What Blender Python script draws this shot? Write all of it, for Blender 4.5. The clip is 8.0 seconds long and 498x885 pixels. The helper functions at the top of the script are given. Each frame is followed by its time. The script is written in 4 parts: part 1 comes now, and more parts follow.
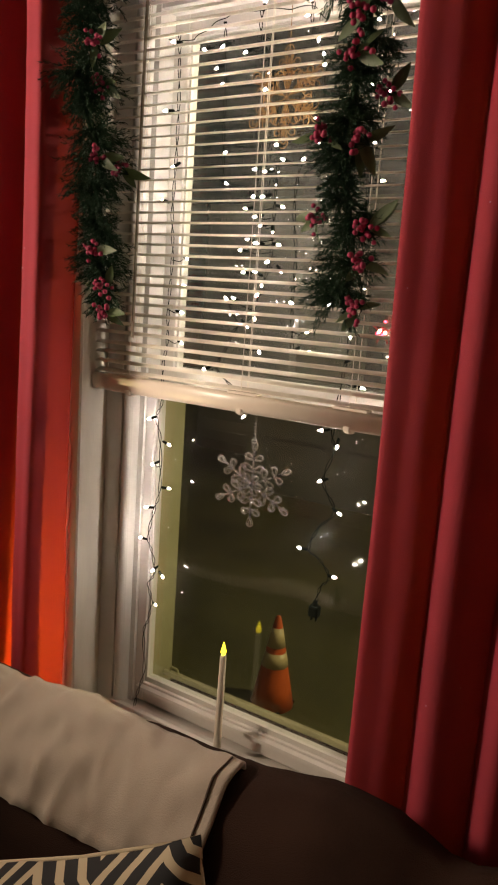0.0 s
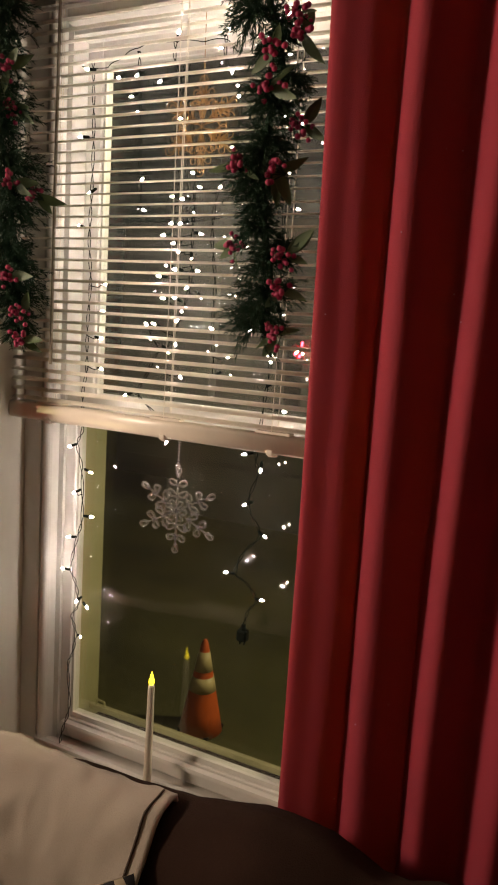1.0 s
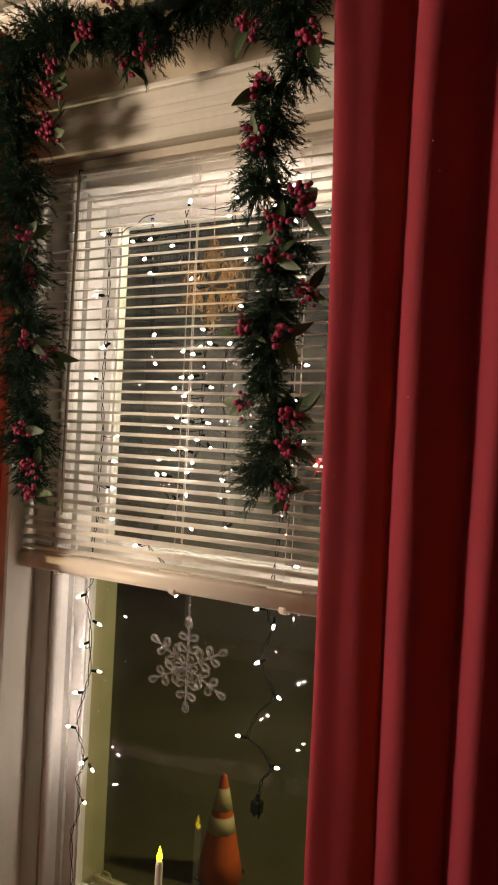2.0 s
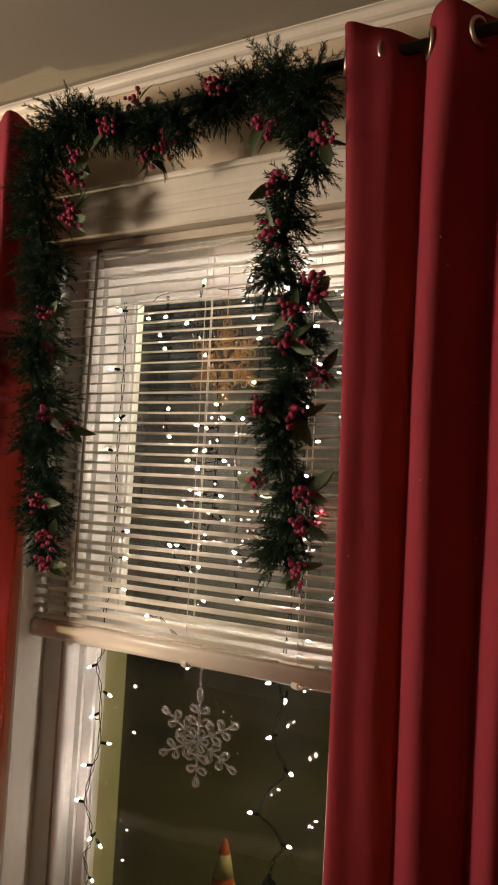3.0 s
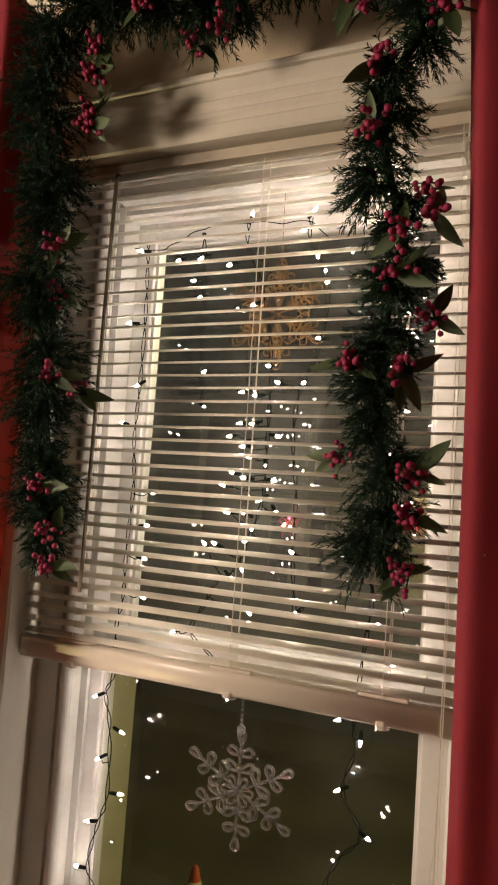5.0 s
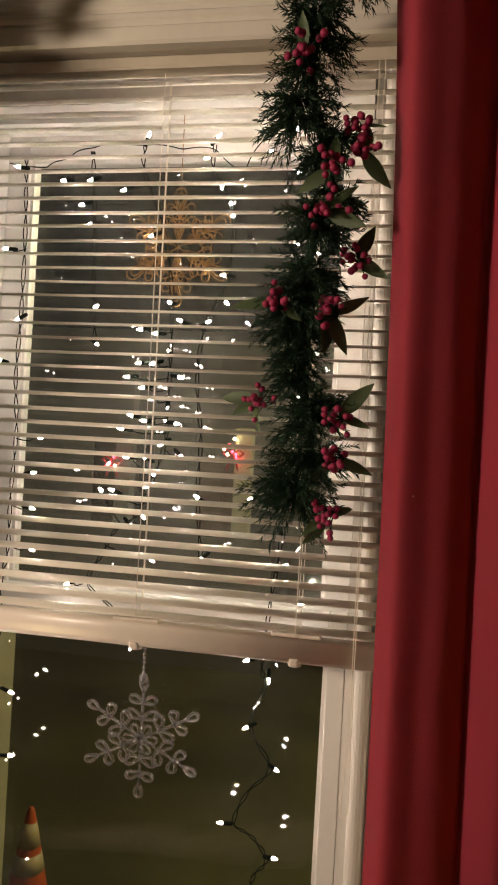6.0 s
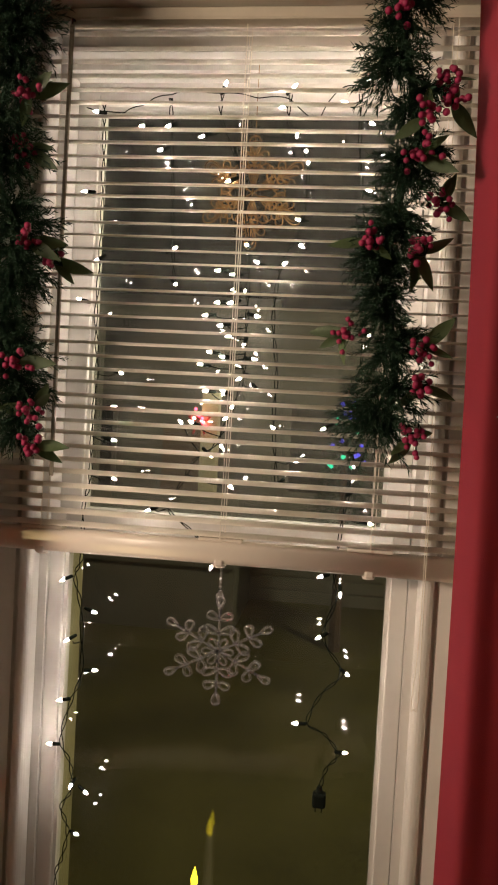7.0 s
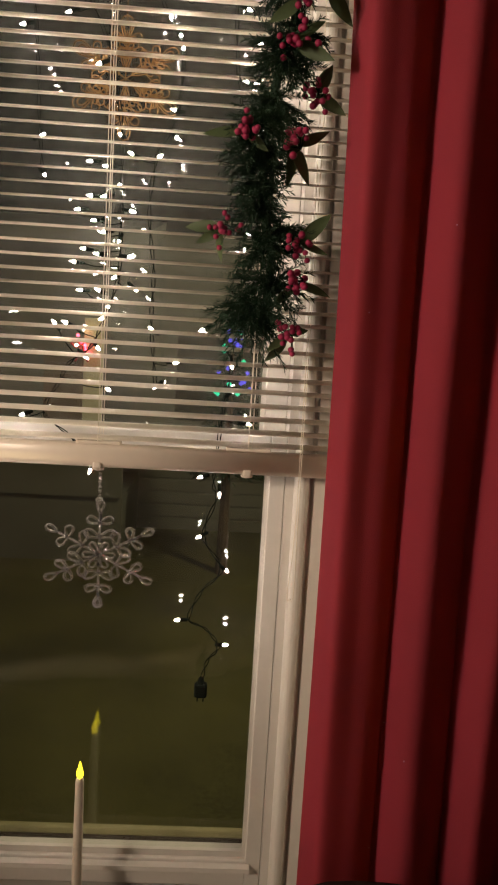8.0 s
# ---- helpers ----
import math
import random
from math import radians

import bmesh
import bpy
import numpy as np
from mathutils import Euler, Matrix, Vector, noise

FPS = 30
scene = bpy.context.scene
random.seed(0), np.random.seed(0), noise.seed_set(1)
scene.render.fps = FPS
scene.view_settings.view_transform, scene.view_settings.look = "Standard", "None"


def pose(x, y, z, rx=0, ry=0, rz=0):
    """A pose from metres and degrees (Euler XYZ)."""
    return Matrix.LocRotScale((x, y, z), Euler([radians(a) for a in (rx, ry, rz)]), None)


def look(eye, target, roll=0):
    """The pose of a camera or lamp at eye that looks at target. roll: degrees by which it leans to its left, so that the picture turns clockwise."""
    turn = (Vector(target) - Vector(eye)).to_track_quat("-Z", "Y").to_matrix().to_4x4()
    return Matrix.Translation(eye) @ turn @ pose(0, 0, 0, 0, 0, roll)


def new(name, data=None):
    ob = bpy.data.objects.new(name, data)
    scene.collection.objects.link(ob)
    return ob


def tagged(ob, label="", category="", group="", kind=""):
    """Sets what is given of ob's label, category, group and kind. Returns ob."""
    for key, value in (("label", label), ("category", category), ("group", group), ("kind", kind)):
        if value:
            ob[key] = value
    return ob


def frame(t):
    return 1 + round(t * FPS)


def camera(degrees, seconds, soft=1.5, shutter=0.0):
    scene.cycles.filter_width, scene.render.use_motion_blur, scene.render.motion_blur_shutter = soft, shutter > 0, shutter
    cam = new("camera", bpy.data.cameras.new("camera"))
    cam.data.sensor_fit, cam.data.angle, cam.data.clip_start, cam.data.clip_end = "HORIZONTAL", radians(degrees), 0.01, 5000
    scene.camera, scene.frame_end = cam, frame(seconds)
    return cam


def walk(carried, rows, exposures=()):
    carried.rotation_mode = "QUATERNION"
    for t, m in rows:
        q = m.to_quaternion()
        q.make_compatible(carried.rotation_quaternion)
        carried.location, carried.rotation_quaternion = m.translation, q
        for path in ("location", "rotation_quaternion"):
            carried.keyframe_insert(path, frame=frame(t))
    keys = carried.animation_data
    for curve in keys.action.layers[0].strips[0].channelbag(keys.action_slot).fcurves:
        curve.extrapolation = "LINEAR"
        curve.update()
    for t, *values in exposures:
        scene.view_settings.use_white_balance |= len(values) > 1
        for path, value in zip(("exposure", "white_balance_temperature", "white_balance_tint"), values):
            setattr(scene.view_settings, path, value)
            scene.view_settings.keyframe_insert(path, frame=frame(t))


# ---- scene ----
cam = camera(37.7, 8.0, soft=2.0)
PATH = [
    (0, (0.783, -1.274, 1.619), (-0.264, 0.387, 1.238), 4.1),
    (0.5, (0.786, -1.279, 1.629), (-0.136, 0.461, 1.277), 4.1),
    (1, (0.779, -1.277, 1.626), (-0.09, 0.498, 1.316), 3.7),
    (1.5, (0.775, -1.24, 1.664), (-0.117, 0.541, 1.491), 3.2),
    (2, (0.777, -1.245, 1.706), (-0.167, 0.518, 1.69), 2.9),
    (2.2, (0.775, -1.252, 1.728), (-0.181, 0.505, 1.747), 3.1),
    (3.5, (0.754, -1.296, 1.753), (-0.186, 0.463, 1.907), 3.1),
    (4, (0.711, -1.192, 1.746), (-0.23, 0.565, 1.923), 3.3),
    (4.2, (0.689, -1.155, 1.753), (-0.262, 0.596, 1.934), 3.7),
    (5.3, (0.401, -1.083, 1.689), (-0.296, 0.789, 1.789), 3.4),
    (5.5, (0.365, -1.082, 1.707), (-0.194, 0.838, 1.745), 2.7),
    (6, (0.342, -1.094, 1.702), (-0.018, 0.873, 1.709), 3.2),
    (6.5, (0.275, -1.157, 1.675), (-0.05, 0.817, 1.675), 3.0),
    (7, (0.171, -1.206, 1.638), (-0.059, 0.78, 1.563), 3.2),
    (7.5, (0.149, -1.21, 1.605), (0.061, 0.781, 1.428), 3.9),
    (8, (0.187, -1.208, 1.592), (0.275, 0.775, 1.346), 3.4),
]
walk(cam, [(t, look(eye, target, roll)) for t, eye, target, roll in PATH], exposures=((0, 1.42), (1, 1.32), (2, 1.30), (3.5, 1.06), (4, 1.06), (5.5, 0.98), (8, 0.92)))

# ---- world and lights ----
world = bpy.data.worlds.new("night")
scene.world = world
world.use_nodes = True
world.node_tree.nodes["Background"].inputs[0].default_value = (0.30, 0.29, 0.27, 1)
world.node_tree.nodes["Background"].inputs[1].default_value = 0.012


def lamp(name, kind, m, energy, colour, size=0.1):
    data = bpy.data.lights.new(name, kind)
    data.energy, data.color = energy, colour
    data.shadow_soft_size = size
    if kind == "SPOT":
        data.spot_size, data.spot_blend = radians(86), 1.0
    ob = new(name, data)
    ob.matrix_world = m
    return ob


# the room's warm shaded lamp beside the sofa, a low lamp by the wall past the curtain, an unseen fill lamp added to
# lift the room's dark sides, and an unseen lamp added to light the yard
lamp("room_lamp", "SPOT", look((-1.80, -1.50, 1.92), (0.35, -0.2, 2.02)), 105.0, (1.0, 0.79, 0.59), 0.22)
lamp("low_lamp", "POINT", pose(-0.92, -0.122, 0.80), 18.0, (1.0, 0.80, 0.40), 0.02)
lamp("fill_lamp", "POINT", pose(-2.2, -1.9, 2.10), 5.0, (1.0, 0.78, 0.57), 0.06)
# unseen source added to brighten the lawn, cone and porch
lamp("yard_fill", "POINT", pose(3.5, 5.5, 3.6), 350.0, (1.0, 0.86, 0.50), 0.3)


# ---- materials ----
def nodes_of(name):
    m = bpy.data.materials.new(name)
    m.use_nodes = True
    nt = m.node_tree
    return m, nt, nt.nodes["Principled BSDF"]


def surface(name, colour, rough=0.5, var=0.15, scale=8.0, bump=0.1, fine=120.0, metal=0.0, sheen=0.0, stretch=(1, 1, 1), translucent=0.0, random_tint=0.0):
    """A base colour that varies at two scales, with fine relief."""
    m, nt, b = nodes_of(name)
    co = nt.nodes.new("ShaderNodeTexCoord")
    mp = nt.nodes.new("ShaderNodeMapping")
    mp.inputs["Scale"].default_value = stretch
    nt.links.new(co.outputs["Object"], mp.inputs[0])
    n1, n2 = nt.nodes.new("ShaderNodeTexNoise"), nt.nodes.new("ShaderNodeTexNoise")
    n1.inputs["Scale"].default_value, n2.inputs["Scale"].default_value = scale, fine
    n1.inputs["Detail"].default_value = 5
    for n in (n1, n2):
        nt.links.new(mp.outputs[0], n.inputs["Vector"])
    add = nt.nodes.new("ShaderNodeMath")
    add.operation = "MULTIPLY_ADD"
    nt.links.new(n2.outputs[0], add.inputs[0])
    add.inputs[1].default_value = 0.4
    nt.links.new(n1.outputs[0], add.inputs[2])
    src = add.outputs[0]
    if random_tint:
        info = nt.nodes.new("ShaderNodeObjectInfo")
        a2 = nt.nodes.new("ShaderNodeMath")
        a2.operation = "MULTIPLY_ADD"
        nt.links.new(info.outputs["Random"], a2.inputs[0])
        a2.inputs[1].default_value = random_tint
        nt.links.new(src, a2.inputs[2])
        src = a2.outputs[0]
    ramp = nt.nodes.new("ShaderNodeMapRange")
    ramp.inputs[1].default_value, ramp.inputs[2].default_value = 0.4, 1.0 + random_tint
    ramp.inputs[3].default_value, ramp.inputs[4].default_value = 1 - var, 1 + var
    nt.links.new(src, ramp.inputs[0])
    mul = nt.nodes.new("ShaderNodeVectorMath")
    mul.operation = "SCALE"
    mul.inputs[0].default_value = colour
    nt.links.new(ramp.outputs[0], mul.inputs["Scale"])
    nt.links.new(mul.outputs[0], b.inputs["Base Color"])
    b.inputs["Roughness"].default_value, b.inputs["Metallic"].default_value = rough, metal
    if sheen:
        b.inputs["Sheen Weight"].default_value = sheen
        b.inputs["Sheen Roughness"].default_value = 0.4
        b.inputs["Sheen Tint"].default_value = (min(1, colour[0] * 3), min(1, colour[1] * 3), min(1, colour[2] * 3), 1)
    if bump:
        bp = nt.nodes.new("ShaderNodeBump")
        bp.inputs["Strength"].default_value, bp.inputs["Distance"].default_value = bump, 0.004
        nt.links.new(n2.outputs[0], bp.inputs["Height"])
        nt.links.new(bp.outputs[0], b.inputs["Normal"])
    if translucent:
        tr = nt.nodes.new("ShaderNodeBsdfTranslucent")
        nt.links.new(mul.outputs[0], tr.inputs[0])
        mix = nt.nodes.new("ShaderNodeMixShader")
        mix.inputs[0].default_value = translucent
        nt.links.new(b.outputs[0], mix.inputs[1])
        nt.links.new(tr.outputs[0], mix.inputs[2])
        nt.links.new(mix.outputs[0], nt.nodes["Material Output"].inputs[0])
    return m


def glow(name, colour, strength):
    m, nt, b = nodes_of(name)
    b.inputs["Base Color"].default_value = (*colour, 1)
    b.inputs["Emission Color"].default_value = (*colour, 1)
    b.inputs["Emission Strength"].default_value = strength
    return m


def clear(name):
    m, nt, b = nodes_of(name)
    t = nt.nodes.new("ShaderNodeBsdfTransparent")
    t.inputs[0].default_value = (0.96, 0.97, 0.95, 1)
    nt.links.new(t.outputs[0], nt.nodes["Material Output"].inputs[0])
    return m


def pane_glass(name, haze_least, haze_most):
    m, nt, b = nodes_of(name)
    t = nt.nodes.new("ShaderNodeBsdfTransparent")
    t.inputs[0].default_value = (0.93, 0.95, 0.90, 1)
    g = nt.nodes.new("ShaderNodeBsdfGlossy")
    g.inputs["Roughness"].default_value = 0.0
    fr = nt.nodes.new("ShaderNodeFresnel")
    fr.inputs[0].default_value = 1.70
    mix = nt.nodes.new("ShaderNodeMixShader")
    nt.links.new(fr.outputs[0], mix.inputs[0])
    nt.links.new(t.outputs[0], mix.inputs[1])
    nt.links.new(g.outputs[0], mix.inputs[2])
    # a thin uneven milky film puts the bulbs' glare haze into the pane
    haze, film = nt.nodes.new("ShaderNodeBsdfDiffuse"), nt.nodes.new("ShaderNodeMixShader")
    haze.inputs[0].default_value = (0.8, 0.8, 0.76, 1)
    n = nt.nodes.new("ShaderNodeTexNoise")
    n.inputs["Scale"].default_value = 6.0
    r = nt.nodes.new("ShaderNodeMapRange")
    r.inputs[1].default_value, r.inputs[2].default_value, r.inputs[3].default_value, r.inputs[4].default_value = 0.3, 0.7, haze_least, haze_most
    nt.links.new(n.outputs[0], r.inputs[0])
    nt.links.new(r.outputs[0], film.inputs[0])
    nt.links.new(mix.outputs[0], film.inputs[1])
    nt.links.new(haze.outputs[0], film.inputs[2])
    nt.links.new(film.outputs[0], nt.nodes["Material Output"].inputs[0])
    return m


def crystal(name):
    m, nt, b = nodes_of(name)
    b.inputs["Base Color"].default_value = (0.95, 0.93, 0.95, 1)
    b.inputs["Transmission Weight"].default_value = 0.92
    b.inputs["Roughness"].default_value = 0.02
    b.inputs["IOR"].default_value = 1.49
    return m


M_WALL = surface("wall_paint", (0.54, 0.45, 0.33), 0.7, 0.06, 3, 0.15, 180)
# off-white ceiling darkened in colour to offset the lamps' excess light on it
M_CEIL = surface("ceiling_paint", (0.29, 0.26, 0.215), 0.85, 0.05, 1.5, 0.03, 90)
M_TRIM = surface("trim_paint", (0.68, 0.635, 0.56), 0.38, 0.07, 6, 0.12, 60, stretch=(1, 1, 0.3))
M_VINYL = surface("white_vinyl", (0.60, 0.57, 0.53), 0.35, 0.05, 9, 0.05, 90)
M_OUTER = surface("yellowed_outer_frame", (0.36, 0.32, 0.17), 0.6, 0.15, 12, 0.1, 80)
M_SLAT = surface("slat_enamel", (0.74, 0.69, 0.61), 0.42, 0.08, 10, 0.03, 60, translucent=0.10, stretch=(0.4, 1, 1))
M_RAIL = surface("rail_enamel", (0.72, 0.64, 0.56), 0.35, 0.05, 12, 0.04, 60)
# head rail's enamel darkened: the shade under the head casing is in its colour
M_HEADRAIL = surface("shaded_rail_enamel", (0.54, 0.48, 0.39), 0.5, 0.08, 12, 0.04, 60)
M_CORD = surface("blind_cord", (0.72, 0.66, 0.56), 0.8, 0.1, 40, 0.3, 300)
M_WAND = surface("smoky_wand", (0.30, 0.26, 0.20), 0.2, 0.1, 20, 0.0, 60)
M_RED = surface("red_curtain_cloth", (0.39, 0.036, 0.066), 0.85, 0.12, 5, 0.35, 700, sheen=0.05, translucent=0.45)
for n in M_RED.node_tree.nodes:
    if n.type == "BSDF_TRANSLUCENT":
        for k in list(n.inputs[0].links):
            M_RED.node_tree.links.remove(k)
        n.inputs[0].default_value = (0.62, 0.20, 0.085, 1)
M_METAL = surface("dark_metal", (0.03, 0.026, 0.024), 0.35, 0.2, 20, 0.05, 100, metal=0.8)
M_RING = surface("grommet_metal", (0.5, 0.44, 0.34), 0.35, 0.1, 30, 0.0, 100, metal=0.9)
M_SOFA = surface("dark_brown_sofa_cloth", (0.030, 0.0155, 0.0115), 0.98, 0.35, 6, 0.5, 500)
M_SOFA.node_tree.nodes["Principled BSDF"].inputs["Specular IOR Level"].default_value = 0.12
M_THROW = surface("beige_throw_cloth", (0.41, 0.35, 0.30), 0.9, 0.10, 4, 0.4, 450, sheen=0.2)
M_HEM = surface("dark_hem_thread", (0.06, 0.04, 0.03), 0.9, 0.2, 30, 0.3, 300)
M_CREAM = surface("cream_cushion_cloth", (0.55, 0.46, 0.33), 0.9, 0.1, 10, 0.4, 500)
M_WAX = surface("ivory_candle_plastic", (0.62, 0.55, 0.46), 0.45, 0.08, 20, 0.05, 80)
M_WIRE = surface("dark_green_wire", (0.008, 0.011, 0.008), 0.9, 0.2, 40, 0.0, 100)
M_WIRE.node_tree.nodes["Principled BSDF"].inputs["Specular IOR Level"].default_value = 0.1
M_PINE = surface("pine_needles", (0.021, 0.043, 0.026), 0.95, 0.5, 25, 0.0, 100, translucent=0.1)
M_PINE.node_tree.nodes["Principled BSDF"].inputs["Specular IOR Level"].default_value = 0.15
M_LEAF = surface("holly_leaf_cloth", (0.052, 0.080, 0.030), 0.6, 0.4, 30, 0.1, 200, translucent=0.12, random_tint=0.6)
M_BERRY = surface("red_berry_gloss", (0.22, 0.005, 0.046), 0.65, 0.35, 60, 0.0, 100)
M_GOLD = surface("gold_wire", (0.28, 0.165, 0.07), 0.42, 0.2, 40, 0.0, 100, metal=1.0)
M_CRYSTAL = crystal("clear_acrylic")
M_PANE, M_HAZY, M_CLEAR = pane_glass("pane_face", 0.002, 0.008), pane_glass("hazed_pane_face", 0.006, 0.032), clear("pane_edge")
M_BULB = glow("warm_white_bulb", (1.0, 0.87, 0.75), 112.0)
M_FLAME = glow("yellow_flame_lamp", (1.0, 0.78, 0.02), 2.2)


# ---- mesh helpers ----
def mesh_of(bm, name, materials, smooth=True):
    me = bpy.data.meshes.new(name)
    bm.normal_update()
    bm.to_mesh(me)
    bm.free()
    for m in materials if isinstance(materials, (list, tuple)) else [materials]:
        me.materials.append(m)
    if smooth:
        for p in me.polygons:
            p.use_smooth = True
    return me


def part(name, bm, material, parent=None, label="", smooth=False):
    ob = new(name, mesh_of(bm, name, material, smooth) if isinstance(bm, bmesh.types.BMesh) else bm)
    if parent is not None:
        ob.parent = parent
    if label:
        ob["label"] = label
    return ob


def thing(name, label, category, group="", kind="", at=(0, 0, 0)):
    ob = new(name)
    ob.empty_display_size = 0.05
    ob.location = at
    return tagged(ob, label, category, group, kind)


def box(x0, x1, y0, y1, z0, z1, bevel=0.0, bm=None):
    bm = bm or bmesh.new()
    r = bmesh.ops.create_cube(bm, size=1.0)
    bmesh.ops.transform(bm, verts=r["verts"], matrix=Matrix.LocRotScale(((x0 + x1) / 2, (y0 + y1) / 2, (z0 + z1) / 2), None, (abs(x1 - x0), abs(y1 - y0), abs(z1 - z0))))
    if bevel:
        es = list({e for v in r["verts"] for e in v.link_edges})
        bmesh.ops.bevel(bm, geom=es, offset=bevel, segments=2, affect="EDGES", profile=0.5)
    return bm


def tube(points, radius, sides=6, bm=None, closed=False):
    """A round tube along points; radius a number or one for each point."""
    bm = bm or bmesh.new()
    pts = [Vector(p) for p in points]
    n = len(pts)
    rings = []
    up = Vector((0.31, 0.23, 0.92))
    for i, p in enumerate(pts):
        d = (pts[(i + 1) % n] - pts[i - 1]) if closed else pts[min(i + 1, n - 1)] - pts[max(i - 1, 0)]
        d = d.normalized() if d.length > 1e-9 else Vector((0, 0, 1))
        a = d.cross(up)
        if a.length < 0.05:
            a = d.cross(Vector((1, 0, 0)))
        a.normalize()
        b = d.cross(a)
        r = radius[i] if isinstance(radius, (list, tuple)) else radius
        rings.append([bm.verts.new(p + r * (math.cos(k * math.tau / sides) * a + math.sin(k * math.tau / sides) * b)) for k in range(sides)])
    for i in range(n if closed else n - 1):
        q, s = rings[i], rings[(i + 1) % n]
        for k in range(sides):
            bm.faces.new((q[k], q[(k + 1) % sides], s[(k + 1) % sides], s[k]))
    if not closed:
        bm.faces.new(rings[0][::-1])
        bm.faces.new(rings[-1])
    return bm


def smooth_path(points, steps=6):
    """Catmull-Rom through points."""
    p = [Vector(q) for q in points]
    p = [2 * p[0] - p[1]] + p + [2 * p[-1] - p[-2]]
    out = []
    for i in range(1, len(p) - 2):
        for k in range(steps):
            t = k / steps
            out.append(0.5 * (2 * p[i] + (p[i + 1] - p[i - 1]) * t + (2 * p[i - 1] - 5 * p[i] + 4 * p[i + 1] - p[i + 2]) * t * t + (3 * p[i] - p[i - 1] - 3 * p[i + 1] + p[i + 2]) * t ** 3))
    out.append(p[-2])
    return out


def lathe(profile, sides=16, bm=None, m=None):
    """Turned about z from (radius, height) rows."""
    bm = bm or bmesh.new()
    rings = []
    for r, z in profile:
        ring = [bm.verts.new((m or Matrix()) @ Vector((r * math.cos(k * math.tau / sides), r * math.sin(k * math.tau / sides), z))) for k in range(sides)]
        rings.append(ring)
    for a, b in zip(rings, rings[1:]):
        for k in range(sides):
            bm.faces.new((a[k], a[(k + 1) % sides], b[(k + 1) % sides], b[k]))
    bm.faces.new(rings[0][::-1])
    bm.faces.new(rings[-1])
    return bm


def extrude_x(profile, x0, x1, bm=None):
    """A closed (y, z) outline drawn out along x."""
    bm = bm or bmesh.new()
    a = [bm.verts.new((x0, y, z)) for y, z in profile]
    b = [bm.verts.new((x1, y, z)) for y, z in profile]
    n = len(profile)
    for i in range(n):
        bm.faces.new((a[i], a[(i + 1) % n], b[(i + 1) % n], b[i]))
    bm.faces.new(a[::-1])
    bm.faces.new(b)
    bmesh.ops.recalc_face_normals(bm, faces=bm.faces)
    return bm


def extrude_z(profile, z0, z1, bm=None):
    """A closed (x, y) outline drawn out along z."""
    bm = bm or bmesh.new()
    a = [bm.verts.new((x, y, z0)) for x, y in profile]
    b = [bm.verts.new((x, y, z1)) for x, y in profile]
    n = len(profile)
    for i in range(n):
        bm.faces.new((a[i], a[(i + 1) % n], b[(i + 1) % n], b[i]))
    bm.faces.new(a[::-1])
    bm.faces.new(b)
    bmesh.ops.recalc_face_normals(bm, faces=bm.faces)
    return bm


# ---- the room ----
WALL = -0.098          # room face of the window wall
CEILING = 2.612
HEAD, STOOL, JAMB = 2.262, 0.622, 0.400


def structure(name, bm, material, label, category, smooth=False):
    return tagged(part(name, bm, material, smooth=smooth), label, category, kind="structure")


structure("floor", box(-3.2, 2.4, -3.6, 0.2, -0.1, 0.0), surface("floor_boards", (0.16, 0.09, 0.05), 0.4, 0.3, 4, 0.1, 60, stretch=(0.2, 1, 1)), "brown wooden floor of the dim room", "floor")
structure("ceiling", box(-3.2, 2.4, -3.6, 0.14, CEILING, CEILING + 0.1), M_CEIL, "plain matt off-white ceiling lit by a warm lamp, its colour darkened against excess light", "ceiling")
bm = box(-3.2, -JAMB - 0.02, WALL, 0.14, 0, CEILING)
box(JAMB + 0.02, 2.4, WALL, 0.14, 0, CEILING, bm=bm)
box(-JAMB - 0.02, JAMB + 0.02, WALL, 0.14, HEAD + 0.02, CEILING, bm=bm)
box(-JAMB - 0.02, JAMB + 0.02, WALL, 0.14, 0, STOOL - 0.03, bm=bm)
structure("wall_north", bm, M_WALL, "tan painted wall with the window opening", "wall")
structure("wall_south", box(-3.2, 2.4, -3.7, -3.6, 0, CEILING), M_WALL, "tan painted wall behind the camera", "wall")
structure("wall_west", box(-3.3, -3.2, -3.7, 0.14, 0, CEILING), M_WALL, "tan painted side wall", "wall")
structure("wall_east", box(2.4, 2.5, -3.7, 0.14, 0, CEILING), M_WALL, "tan painted side wall", "wall")
# small rounded moulding in the corner under the ceiling
prof = [(WALL, CEILING), (WALL, CEILING - 0.040), (WALL - 0.006, CEILING - 0.040), (WALL - 0.008, CEILING - 0.034)]
prof += [(WALL - 0.010 - 0.016 * math.sin(a), CEILING - 0.018 - 0.014 * math.cos(a)) for a in [i * math.pi / 8 for i in range(9)]]
prof += [(WALL - 0.014, CEILING)]
structure("crown_moulding", extrude_x(prof, -3.2, 2.4), M_TRIM, "cream rounded moulding under the ceiling", "moulding", smooth=False)

# window casing: fluted boards, the head board higher than the sides
CAS = -0.118


def fluted(width, depth, n=3):
    """Front outline of a casing board, (across, depth), with shallow reeds."""
    out = [(0, 0), (0, -depth + 0.004), (0.004, -depth)]
    for i in range(n):
        c = width * (0.3 + 0.4 * i / max(1, n - 1))
        out += [(c - 0.006, -depth), (c - 0.003, -depth + 0.003), (c + 0.003, -depth + 0.003), (c + 0.006, -depth)]
    return out + [(width - 0.004, -depth), (width, -depth + 0.004), (width, 0)]


